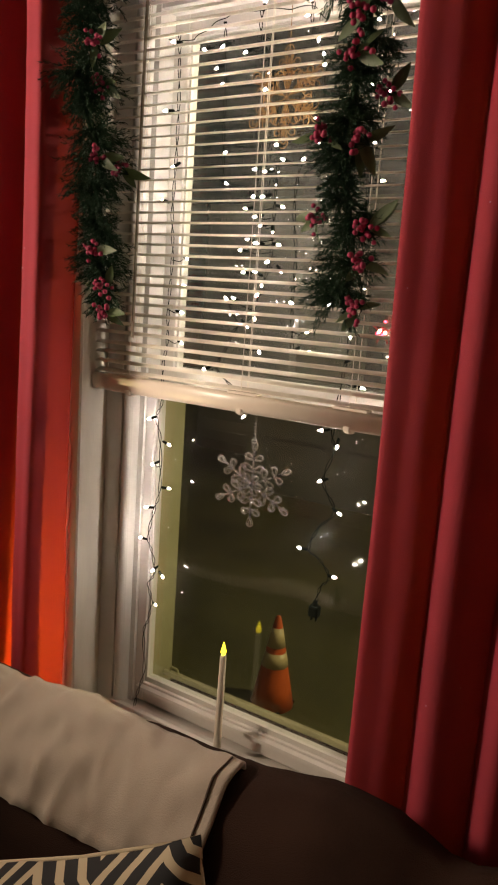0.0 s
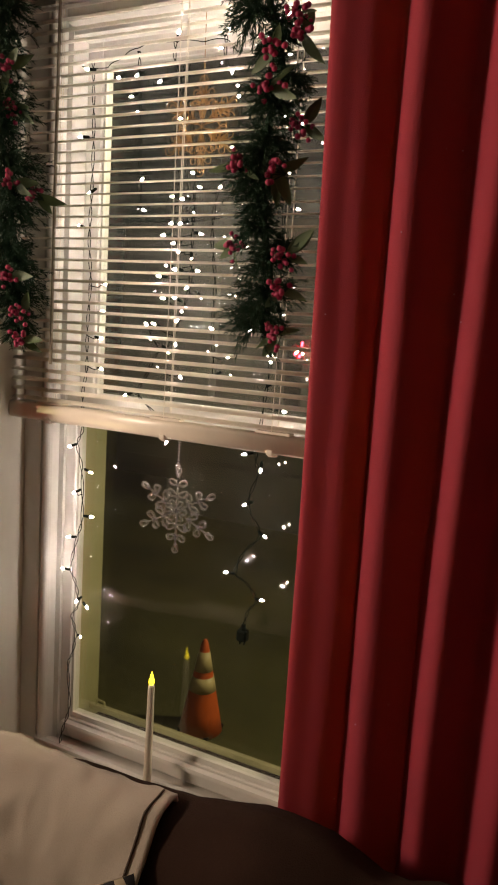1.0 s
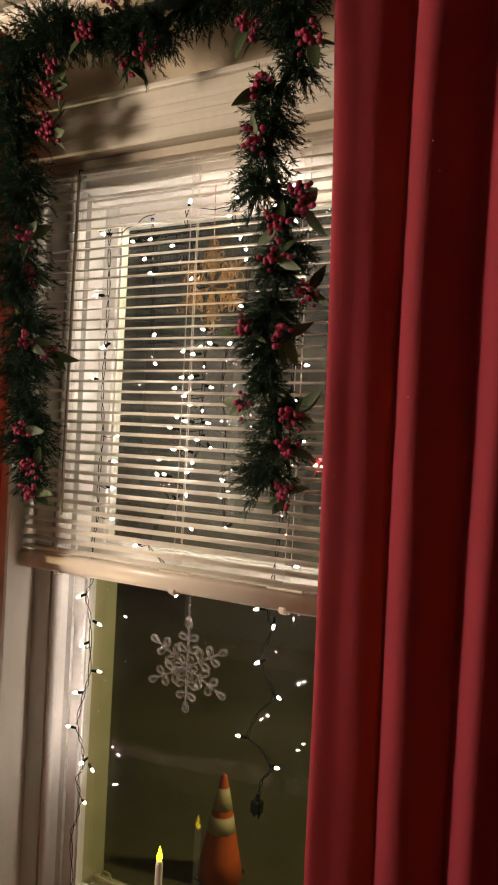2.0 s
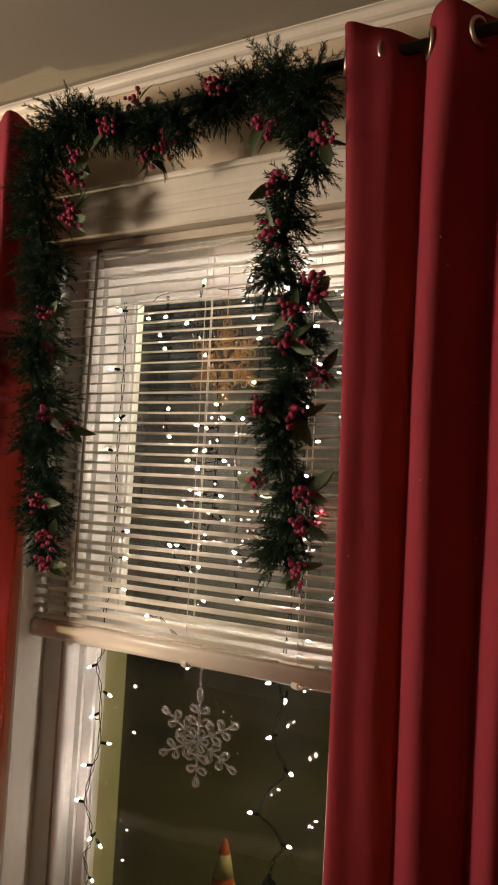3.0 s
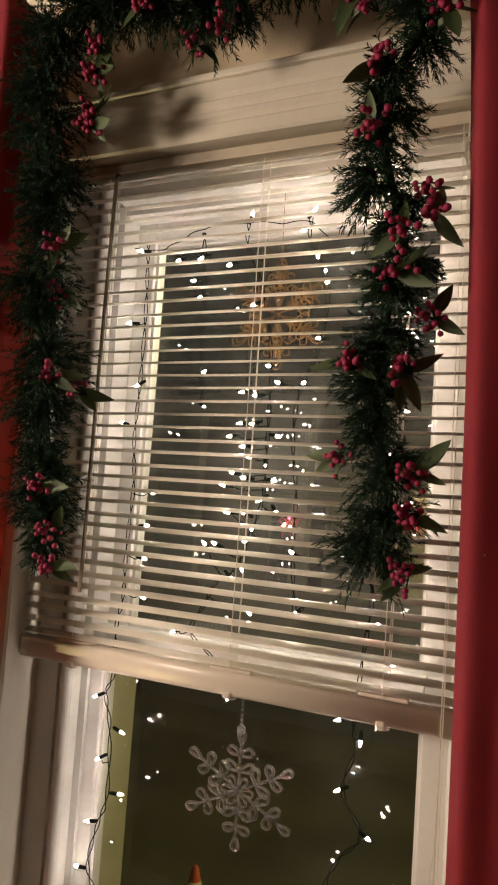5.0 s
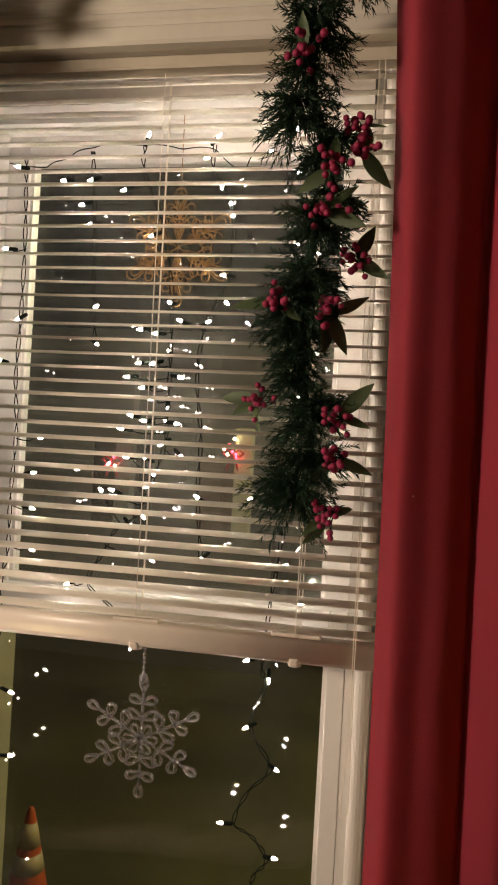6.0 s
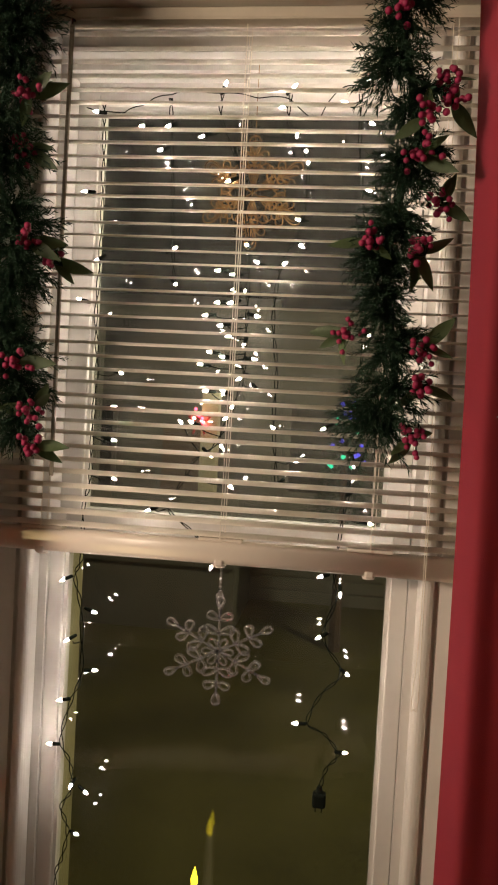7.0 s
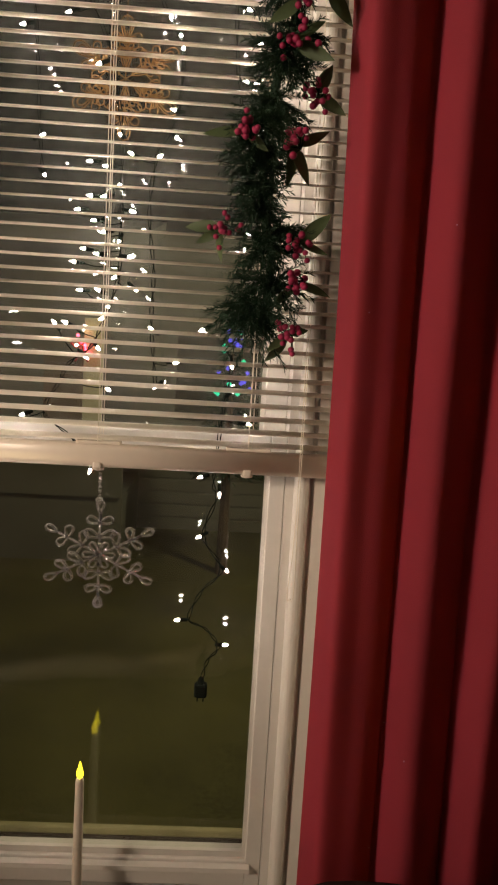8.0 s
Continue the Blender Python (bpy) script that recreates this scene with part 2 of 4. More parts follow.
casing = thing("window_casing", "cream painted fluted wooden casing round the window", "casing", kind="structure")
w = 0.098
outline = [(WALL + d, HEAD - 0.004 + a) for a, d in fluted(w, 0.022)]
part("head_board", extrude_x(outline, -JAMB - 0.09, JAMB + 0.09), M_TRIM, casing)
part("head_lip", box(-JAMB - 0.1, JAMB + 0.1, WALL - 0.026, WALL, HEAD + w - 0.004, HEAD + w + 0.008, 0.003), M_TRIM, casing)
part("side_board", extrude_z([(-JAMB + 0.003 - a, WALL + d) for a, d in fluted(0.085, 0.020)], STOOL - 0.02, HEAD - 0.004), M_TRIM, casing)
part("side_board", extrude_z([(JAMB - 0.003 + a, WALL + d) for a, d in fluted(0.085, 0.020)], STOOL - 0.02, HEAD - 0.004), M_TRIM, casing)

# jambs and head lining, set into the wall
window = thing("window_1", "white vinyl double-hung window, closed, in a painted frame", "window", kind="structure")
part("jamb", box(-JAMB - 0.02, -JAMB, WALL, 0.14, STOOL - 0.03, HEAD), M_TRIM, window)
part("jamb", box(JAMB, JAMB + 0.02, WALL, 0.14, STOOL - 0.03, HEAD), M_TRIM, window)
part("head_lining", box(-JAMB, JAMB, WALL, 0.14, HEAD, HEAD + 0.02), M_TRIM, window)
part("window_sill", box(-JAMB - 0.0, JAMB + 0.0, WALL - 0.05, 0.14, STOOL - 0.03, STOOL, 0.004), M_TRIM, window, "cream painted inner sill")
# flat lining, rounded bead and sash channel on both sides
for s in (-1, 1):
    flat = [(s * JAMB, 0.1), (s * JAMB, -0.030), (s * 0.352, -0.030), (s * 0.350, -0.022), (s * 0.345, -0.022), (s * 0.343, -0.030)]
    flat += [(s * (0.332 + 0.011 * math.cos(a)), -0.030 - 0.010 * math.sin(a)) for a in [i * math.pi / 8 for i in range(1, 8)]]
    flat += [(s * 0.320, -0.028), (s * 0.320, -0.006), (s * 0.306, -0.006), (s * 0.304, 0.1)]
    part("side_channel", extrude_z(flat, STOOL, HEAD), M_VINYL, window, "white vinyl side channel with a rounded bead")
top = [(0.1, HEAD), (-0.030, HEAD), (-0.030, HEAD - 0.045), (-0.006, HEAD - 0.048), (-0.006, HEAD - 0.062), (0.1, HEAD - 0.064)]
part("head_channel", extrude_x(top, -0.304, 0.304), M_VINYL, window)
bot = [(0.1, STOOL), (-0.040, STOOL), (-0.042, STOOL + 0.010), (-0.036, STOOL + 0.014), (-0.018, STOOL + 0.010), (-0.016, STOOL + 0.004), (0.1, STOOL + 0.004)]
part("sill_channel", extrude_x(bot, -0.345, 0.345), M_VINYL, window)


def sash(name, y, x, z0, z1, bottom, rail_top, stile, glass, label):
    """A sash with stepped stiles and rails round one double pane; y is its room face."""
    ob = part(name, box(-x, -x + stile - 0.006, y, y + 0.034, z0, z1, 0.002), M_VINYL, window, label)
    part("stile", box(x - stile + 0.006, x, y, y + 0.034, z0, z1, 0.002), M_VINYL, ob)
    part("bottom_rail", box(-x + stile - 0.006, x - stile + 0.006, y, y + 0.034, z0, z0 + bottom - 0.012, 0.002), M_VINYL, ob)
    part("top_rail", box(-x + stile - 0.006, x - stile + 0.006, y, y + 0.034, z1 - rail_top, z1, 0.002), M_VINYL, ob)
    g0, g1, gx = z0 + bottom, z1 - rail_top - 0.006, x - stile
    for a, b, c, d in ((-gx - 0.006, -gx, g0 - 0.012, g1 + 0.006), (gx, gx + 0.006, g0 - 0.012, g1 + 0.006)):
        part("glazing_bead", box(a, b, y + 0.008, y + 0.03, c, d), M_VINYL, ob)
    part("glazing_bead", box(-gx, gx, y + 0.008, y + 0.03, g0 - 0.012, g0), M_VINYL, ob)
    part("glazing_bead", box(-gx, gx, y + 0.008, y + 0.03, g1, g1 + 0.006), M_VINYL, ob)
    # one sealed double-glazed unit; its two faces both turn towards the room
    bm = box(-gx, gx, y + 0.016, y + 0.031, g0, g1)
    bm.normal_update()
    for f in bm.faces:
        f.material_index = 0 if abs(f.normal.y) > 0.5 else 1
        if f.normal.y > 0.5:
            f.normal_flip()
    p = part("pane", bm, [glass, M_CLEAR], ob, "clear double-glazed pane")
    p.visible_shadow = False
    return ob


MEET = 1.455
lower = sash("lower_sash", 0.0, 0.3052, STOOL + 0.012, MEET, 0.062, 0.036, 0.0332, M_PANE, "white vinyl lower sash")
part("lift_ledge", extrude_x([(0.0, 0.678), (-0.012, 0.676), (-0.013, 0.668), (-0.004, 0.664), (0.0, 0.664)], -0.29, 0.285), M_VINYL, lower, "moulded lift ledge of the sash")
sash("upper_sash", 0.040, 0.3048, MEET - 0.03, HEAD - 0.055, 0.032, 0.045, 0.0448, M_HAZY, "white vinyl upper sash")
# outer frame seen through the panes
outer = thing("outer_window_frame", "yellowed outer frame and screen track outside the panes", "window frame", kind="structure")
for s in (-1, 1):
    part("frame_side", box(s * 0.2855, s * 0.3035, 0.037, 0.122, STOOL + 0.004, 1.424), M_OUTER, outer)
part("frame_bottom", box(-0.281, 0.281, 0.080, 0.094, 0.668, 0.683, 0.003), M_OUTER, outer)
# sofa's dark colour here paints in the shaded gap below the bar
part("frame_sill", box(-0.281, 0.281, 0.036, 0.14, STOOL + 0.004, 0.640), M_SOFA, outer, "outer sill, coloured dark for the shaded gap under the bar")
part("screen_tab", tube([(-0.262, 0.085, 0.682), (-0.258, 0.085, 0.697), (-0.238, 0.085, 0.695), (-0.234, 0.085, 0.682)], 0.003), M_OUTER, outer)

# ---- venetian blind ----
BY = -0.066
blind = thing("venetian_blind", "cream venetian blind lowered halfway with open slats", "blind", at=(0, BY, 1.40))
PITCH, SLATS, TILT = 0.0211, 38, radians(11)


def child(name, bm, material, parent, label="", smooth=False):
    """A part given in world places under a thing whose base is not the origin."""
    ob = part(name, bm, material, parent, label, smooth)
    ob.matrix_parent_inverse = Matrix.Translation(parent.location).inverted()
    return ob


rows = []
for i in range(7):
    u = i / 6 - 0.5
    y, z = 0.0254 * u, 0.0030 * (1 - 4 * u * u)
    rows.append((y * math.cos(TILT) - z * math.sin(TILT), y * math.sin(TILT) + z * math.cos(TILT)))
outline = rows + [(y, z - 0.0005) for y, z in rows[::-1]]
slat_me = mesh_of(extrude_x(outline, -0.396, 0.396), "slat", M_SLAT)
for i in range(SLATS):
    ob = new("slat", slat_me)
    ob.parent = blind
    sag = random.uniform(-0.0012, 0.0012)
    ob.matrix_basis = pose(random.uniform(-0.0015, 0.0015), 0, 0.0456 + PITCH * i + sag, random.uniform(-1.5, 1.5), random.uniform(-0.12, 0.12), 0)
rail = []
for i in range(20):
    a = i * math.tau / 20
    c, d = math.cos(a), math.sin(a)
    rail.append((BY - 0.001 + 0.0155 * math.copysign(abs(c) ** 0.55, c), 1.4185 + 0.0185 * math.copysign(abs(d) ** 0.55, d)))
child("bottom_rail", extrude_x(rail, -0.398, 0.398), M_RAIL, blind, "thick cream bottom rail", True)
for x in (-0.29, 0.003, 0.237):
    b = lathe([(0.004, 0), (0.009, 0.001), (0.010, 0.004), (0.006, 0.006)], 10, m=pose(x, BY - 0.002, 1.394))
    child("cord_button", box(x - 0.007, x + 0.007, BY - 0.0185, BY - 0.010, 1.398, 1.409, 0.003, b), M_RAIL, blind)
    child("slat_pad", box(x - 0.035, x + 0.035, BY - 0.011, BY + 0.011, 1.436, 1.4415, 0.002), M_RAIL, blind)
    for dy in (-0.0135, 0.0135):
        child("ladder_cord", tube([(x, BY + dy, 1.438), (x + 0.001, BY + dy, 1.8), (x, BY + dy, 2.235)], 0.0007, 5), M_CORD, blind)
    child("lift_cord", tube([(x + 0.006, BY, 1.438), (x + 0.006, BY, 2.235)], 0.0008, 5), M_CORD, blind)
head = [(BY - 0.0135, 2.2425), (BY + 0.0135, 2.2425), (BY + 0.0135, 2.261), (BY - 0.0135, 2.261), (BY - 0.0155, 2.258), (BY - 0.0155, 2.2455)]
child("head_rail", extrude_x(head, -0.397, 0.397), M_HEADRAIL, blind, "head rail with the shade under the casing put into its tan colour")
child("tilt_wand", tube([(-0.272, BY - 0.022, 2.23), (-0.272, BY - 0.026, 1.9), (-0.270, BY - 0.03, 1.525)], 0.0035, 6), M_WAND, blind, "smoky clear tilt wand")
child("wand_hook", tube([(-0.272, BY - 0.012, 2.242), (-0.272, BY - 0.022, 2.240), (-0.272, BY - 0.022, 2.222)], 0.002, 6), M_METAL, blind)
child("pull_cord", tube(smooth_path([(0.31, BY - 0.018, 2.24), (0.315, BY - 0.02, 1.8), (0.318, BY - 0.02, 1.35), (0.312, BY - 0.02, 1.215), (0.316, BY - 0.02, 1.205), (0.322, BY - 0.02, 1.22), (0.321, BY - 0.02, 1.4), (0.318, BY - 0.019, 2.24)]), 0.0006, 5), M_CORD, blind)

# ---- curtains and rod ----
ROD_Y, ROD_Z = -0.205, 2.452
rod = thing("curtain_rod", "dark metal curtain rod on brackets above the window", "curtain rod", at=(0, ROD_Y, ROD_Z))
child("pole", tube([(-1.25, ROD_Y, ROD_Z), (0, ROD_Y, ROD_Z), (1.25, ROD_Y, ROD_Z)], 0.0095, 14), M_METAL, rod, smooth=True)
for x in (-0.62, 0.62):
    child("bracket", box(x - 0.006, x + 0.006, ROD_Y - 0.004, WALL, ROD_Z - 0.022, ROD_Z - 0.010, 0.002), M_METAL, rod)
for s in (-1, 1):
    child("finial", lathe([(0.004, 0), (0.018, 0.006), (0.024, 0.022), (0.018, 0.04), (0.005, 0.05)], 12, m=pose(s * 1.25, ROD_Y, ROD_Z, 0, s * 90, 0)), M_METAL, rod)


def spread(u):
    """How far along the rod the cloth has come after u folds: a wide first fold, then even ones."""
    return float(np.interp(u, (0, 0.45, 0.55, 0.75, 1.0, 1.25, 1.5, 2.0, 2.5, 3.0, 8.0), (-0.024, -0.004, 0.012, 0.060, 0.112, 0.126, 0.160, 0.245, 0.300, 0.370, 1.00)))


def depth(u):
    """How far the cloth lies behind (+1) or before (-1) the rod after u folds."""
    if u > 1.05:
        return math.cos(math.tau * u)
    return float(np.interp(u, (0, 0.25, 0.42, 0.52, 0.62, 0.70, 0.80, 0.88, 0.96, 1.05), (1.0, 0.0, -0.9, -1.0, -0.72, -0.40, -0.52, 0.10, 0.85, 0.95)))


def curtain(label, x_edge, sgn, folds, amp, top_lean, low_lean, tuck, seed):
    """Grommet curtain: cloth woven round the rod, soft waves loosening downwards, the first one with a second ridge."""
    rng = random.Random(seed)
    ob = thing("curtain", label, "curtain", "pair of red curtains", at=(x_edge + sgn * 0.3, ROD_Y, 0.12))
    n, rows_z = folds * 28, 60
    ks = [1.0] + [rng.uniform(0.66, 0.88) for _ in range(folds + 2)]
    way = [sum(spread(max(0, (i + d) / 28)) for d in (-3, -2, -1, 0, 1, 2, 3)) / 7 for i in range(n + 1)]
    deep = [sum(depth(max(0, (i + d) / 28)) for d in (-2, -1, 0, 1, 2)) / 5 for i in range(n + 1)]
    bm = bmesh.new()
    grid = []
    for j in range(rows_z + 1):
        v = j / rows_z
        z = 0.10 + 2.390 * v
        line = []
        for i in range(n + 1):
            u = i / 28
            k = int(u)
            a = amp * (ks[k] * (1 - u + k) + ks[k + 1] * (u - k))
            a *= 0.74 + 0.26 * v + 0.10 * math.sin(3 * z + 2 * k)
            lean = top_lean * v ** 6 + low_lean * (1 - v)
            x = x_edge + sgn * ((0.80 + 0.20 * v ** 8) * way[i] + lean + 0.012 * (1 - v) * math.sin(1.7 * z + 1.3 * k) * min(1, u))
            y = ROD_Y + a * (deep[i] + tuck * max(0.0, 1 - u / 0.34) * min(1.0, 4 - 4 * v))
            y += 0.005 * noise.noise((u * 2.2, z * 0.9, seed)) + 0.006 * noise.noise((x * 14, z * 1.3, seed + 3)) * (0.4 + 0.6 * (1 - v)) + 0.0022 * noise.noise((x * 30, z * 5.0, seed + 7))
            zz = z + 0.014 * v ** 10 * math.cos(math.tau * u + 3.6) + 0.006 * v ** 8 * noise.noise((u * 3, seed, 1))
            line.append(bm.verts.new((x, y, zz)))
        grid.append(line)
    spots = [grid[rng.randrange(rows_z // 4, rows_z - 8)][rng.randrange(16, min(n, 62))].co.copy() for _ in range(16)]
    for j in range(rows_z):
        for i in range(n):
            bm.faces.new((grid[j][i], grid[j][i + 1], grid[j + 1][i + 1], grid[j + 1][i]))
    cloth = child("cloth", bm, M_RED, ob, smooth=True)
    sol = cloth.modifiers.new("thick", "SOLIDIFY")
    sol.thickness, sol.offset = 0.0022, 0
    for f in range(folds * 2):
        u = 0.25 + 0.5 * f
        x = x_edge + sgn * (spread(u) + top_lean)
        ring = tube([(0, 0.0215 * math.cos(a), 0.0215 * math.sin(a)) for a in [k * math.tau / 20 for k in range(20)]], 0.0034, 6, closed=True)
        bmesh.ops.transform(ring, matrix=pose(x, ROD_Y, ROD_Z, 0, 0, 25 * sgn * (-1 if f % 2 else 1)), verts=ring.verts)
        child("grommet", ring, M_RING, ob, "metal grommet ring", True)
    # pale specks added to imitate glints of light over the cloth
    bm = bmesh.new()
    for p in spots:
        bmesh.ops.create_icosphere(bm, subdivisions=1, radius=rng.uniform(0.0006, 0.0013), matrix=Matrix.Translation(p + Vector((0, -0.0016, 0))))
    tagged(child("glint_specks", bm, M_CORD, ob), "pale specks in place of light glints", kind="stuff")
    return ob


curtain("dark red curtain with metal grommets hanging in deep folds", 0.366, 1, 6, 0.036, -0.026, 0.0, 0.0, 3)
curtain("dark red curtain with metal grommets, its edge lit orange by lamplight", -0.404, -1, 4, 0.040, 0.0, 0.045, 1.15, 8)


# ---- string lights in the window ----
bulb_me = mesh_of(lathe([(0.0006, 0.0), (0.0020, 0.0012), (0.0024, 0.0035), (0.0016, 0.0075), (0.0003, 0.0105)], 7), "bulb", M_BULB)
socket_me = mesh_of(lathe([(0.0016, -0.013), (0.0030, -0.011), (0.0032, 0.0), (0.0026, 0.002)], 7), "socket", M_WIRE)
SY = -0.030


def strand(wire, bulbs, seed, plug=False, double=True):
    """A hanging strand: two twisted wires, and a socket with its bulb at every place given."""
    rng = random.Random(seed)
    ob = thing("string_lights", "warm white string lights on dark green wire inside the window", "string lights", "strands of window lights", at=(wire[0][0], SY, wire[0][1]))
    path = smooth_path([(x, SY + rng.uniform(-0.004, 0.004), z) for x, z in wire], 8)
    for ph in ((0, math.pi) if double else (0,)):
        pts = [p + 0.0028 * Vector((math.cos(i * 0.7 + ph), math.sin(i * 0.7 + ph), 0)) for i, p in enumerate(path)]
        child("wire", tube(pts, 0.0009, 5), M_WIRE, ob, smooth=True)
    for x, z in bulbs:
        tip = Vector((x, SY + rng.uniform(-0.006, 0.004), z))
        near = min(path, key=lambda p: (p - tip).length + (0.0 if p.z < z + 0.02 else 0.01))
        way = tip - near
        reach = way.length
        if reach > 0.028:
            way.normalize()
            child("lead", tube(smooth_path([near, (near + tip) / 2 - Vector((0, 0, 0.004)), tip - way * 0.012], 4), 0.0009, 4), M_WIRE, ob)
        if reach < 0.004:
            way = Vector((rng.uniform(-1, 1), -0.2, -0.6))
        way = (way.normalized() + Vector((rng.uniform(-0.35, 0.35), rng.uniform(-0.5, 0.1), rng.uniform(-0.5, 0.2)))).normalized()
        turn = way.to_track_quat("Z", "Y").to_matrix().to_4x4()
        m = Matrix.Translation(Vector(tip) - ob.location - way * 0.006) @ turn
        for name, me in (("bulb", bulb_me), ("socket", socket_me)):
            o = new(name, me)
            o.parent = ob
            o.matrix_basis = m
    if plug:
        x, z = wire[-1]
        bm = box(x - 0.011, x + 0.011, SY - 0.009, SY + 0.009, z - 0.026, z - 0.002, 0.004)
        tube([(x, SY, z - 0.004), (x, SY, z + 0.008)], [0.007, 0.004], 8, bm)
        for dx in (-0.005, 0.005):
            box(x + dx - 0.001, x + dx + 0.001, SY - 0.003, SY + 0.003, z - 0.034, z - 0.026, bm=bm)
        child("plug", bm, M_WIRE, ob, "black end plug")
    return ob


strand([(-0.235, 2.138), (-0.233, 2.092), (-0.231, 1.991), (-0.229, 1.881), (-0.232, 1.788), (-0.226, 1.704), (-0.228, 1.6), (-0.229, 1.515), (-0.238, 1.467), (-0.237, 1.386), (-0.245, 1.352), (-0.233, 1.296), (-0.227, 1.19), (-0.245, 1.135), (-0.258, 1.07), (-0.238, 1.033), (-0.237, 0.984), (-0.253, 0.953), (-0.239, 0.916), (-0.247, 0.865), (-0.255, 0.834), (-0.248, 0.736), (-0.268, 0.673), (-0.275, 0.625)],
       [(-0.247, 2.12), (-0.261, 1.991), (-0.235, 1.879), (-0.263, 1.815), (-0.267, 1.344), (-0.21, 1.293), (-0.257, 1.24), (-0.205, 1.194), (-0.262, 1.14), (-0.276, 1.064), (-0.236, 0.994), (-0.21, 0.983), (-0.221, 0.913), (-0.182, 1.695), (-0.194, 1.64), (-0.189, 1.584), (-0.185, 1.52)], 11)
strand([(-0.124, 2.143), (-0.123, 2.13), (-0.115, 2.03), (-0.109, 1.93), (-0.102, 1.848)],
       [(-0.169, 2.098), (-0.126, 2.099), (-0.137, 2.06), (-0.124, 2.031), (-0.103, 1.903), (-0.101, 1.845)], 12)
strand([(-0.039, 2.153), (-0.039, 2.112), (-0.005, 2.032), (0.015, 1.924), (0.02, 1.834), (0.02, 1.761), (0.019, 1.697), (-0.001, 1.632), (-0.022, 1.585), (-0.053, 1.559), (-0.07, 1.526), (-0.092, 1.478), (-0.052, 1.443), (-0.012, 1.404)],
       [(-0.035, 2.169), (-0.069, 2.081), (-0.023, 2.013), (0.013, 1.911), (-0.032, 1.869), (-0.007, 1.863), (0.015, 1.838), (-0.008, 1.817), (-0.03, 1.817), (-0.049, 1.796), (-0.023, 1.78), (-0.008, 1.763), (0.037, 1.798), (0.017, 1.752), (-0.038, 1.737), (-0.017, 1.73), (-0.052, 1.716), (0.037, 1.728), (0.012, 1.695), (-0.041, 1.673), (-0.013, 1.675), (0.047, 1.678), (0.005, 1.65), (-0.006, 1.63), (-0.08, 1.621), (-0.063, 1.622), (-0.009, 1.583), (-0.028, 1.568), (-0.128, 1.471), (0.01, 1.519), (-0.016, 1.385)], 13)
strand([(0.071, 2.149), (0.071, 2.109), (0.104, 2.043), (0.098, 1.944), (0.072, 1.881), (0.063, 1.799), (0.073, 1.709), (0.073, 1.627), (0.084, 1.527)],
       [(0.058, 2.131), (0.077, 2.162), (0.084, 2.086), (0.101, 2.06), (0.104, 2.041), (0.093, 1.955), (0.102, 1.912), (0.077, 1.883), (0.031, 1.884), (0.072, 1.62), (0.084, 1.527), (0.115, 1.568)], 14)
strand([(0.181, 2.153), (0.187, 2.035), (0.206, 1.903), (0.207, 1.733), (0.178, 1.624), (0.203, 1.571), (0.192, 1.47), (0.185, 1.378), (0.192, 1.351), (0.173, 1.285), (0.206, 1.232), (0.175, 1.192), (0.156, 1.143), (0.185, 1.128), (0.208, 1.097), (0.191, 1.072), (0.182, 1.033)],
       [(0.156, 2.14), (0.202, 2.105), (0.203, 2), (0.193, 2.175), (0.153, 1.622), (0.205, 1.567), (0.211, 1.528), (0.162, 1.385), (0.196, 1.356), (0.165, 1.283), (0.215, 1.228), (0.136, 1.141), (0.22, 1.101), (0.222, 2.06), (0.236, 1.985), (0.214, 1.905), (0.24, 1.84), (0.218, 1.775), (0.243, 1.7), (0.222, 1.655), (0.238, 1.475)], 15, plug=True)
strand([(-0.268, 2.129), (-0.215, 2.12), (-0.182, 2.129), (-0.145, 2.146), (-0.106, 2.152), (-0.034, 2.153), (0.021, 2.147), (0.071, 2.144), (0.113, 2.109), (0.146, 2.158), (0.181, 2.162), (0.225, 2.154)], [], 20, double=False)
# berry sprigs: across and height, placed along sight lines from one camera position
BERRIES = [(-0.097, 2.476), (-0.127, 2.411), (-0.239, 2.388), (-0.06, 2.359), (-0.003, 2.363), (0.109, 2.438), (0.176, 2.381), (0.2, 2.36), (0.307, 2.314), (-0.243, 2.351), (-0.247, 2.282), (-0.245, 2.264), (-0.282, 2.068), (-0.297, 2.009), (-0.278, 1.869), (-0.257, 1.852), (-0.291, 1.697), (-0.267, 1.63), (-0.265, 1.575), (0.234, 2.25), (0.226, 2.167), (0.294, 2.098), (0.299, 2.066), (0.265, 2.035), (0.258, 1.987), (0.297, 1.945), (0.203, 1.881), (0.267, 1.872), (0.179, 1.762), (0.286, 1.745), (0.282, 1.689), (0.277, 1.618)]

# ---- garland ----
garland = thing("garland", "artificial pine garland with red berries and green leaves over the rod", "garland", at=(0, -0.19, 2.46))
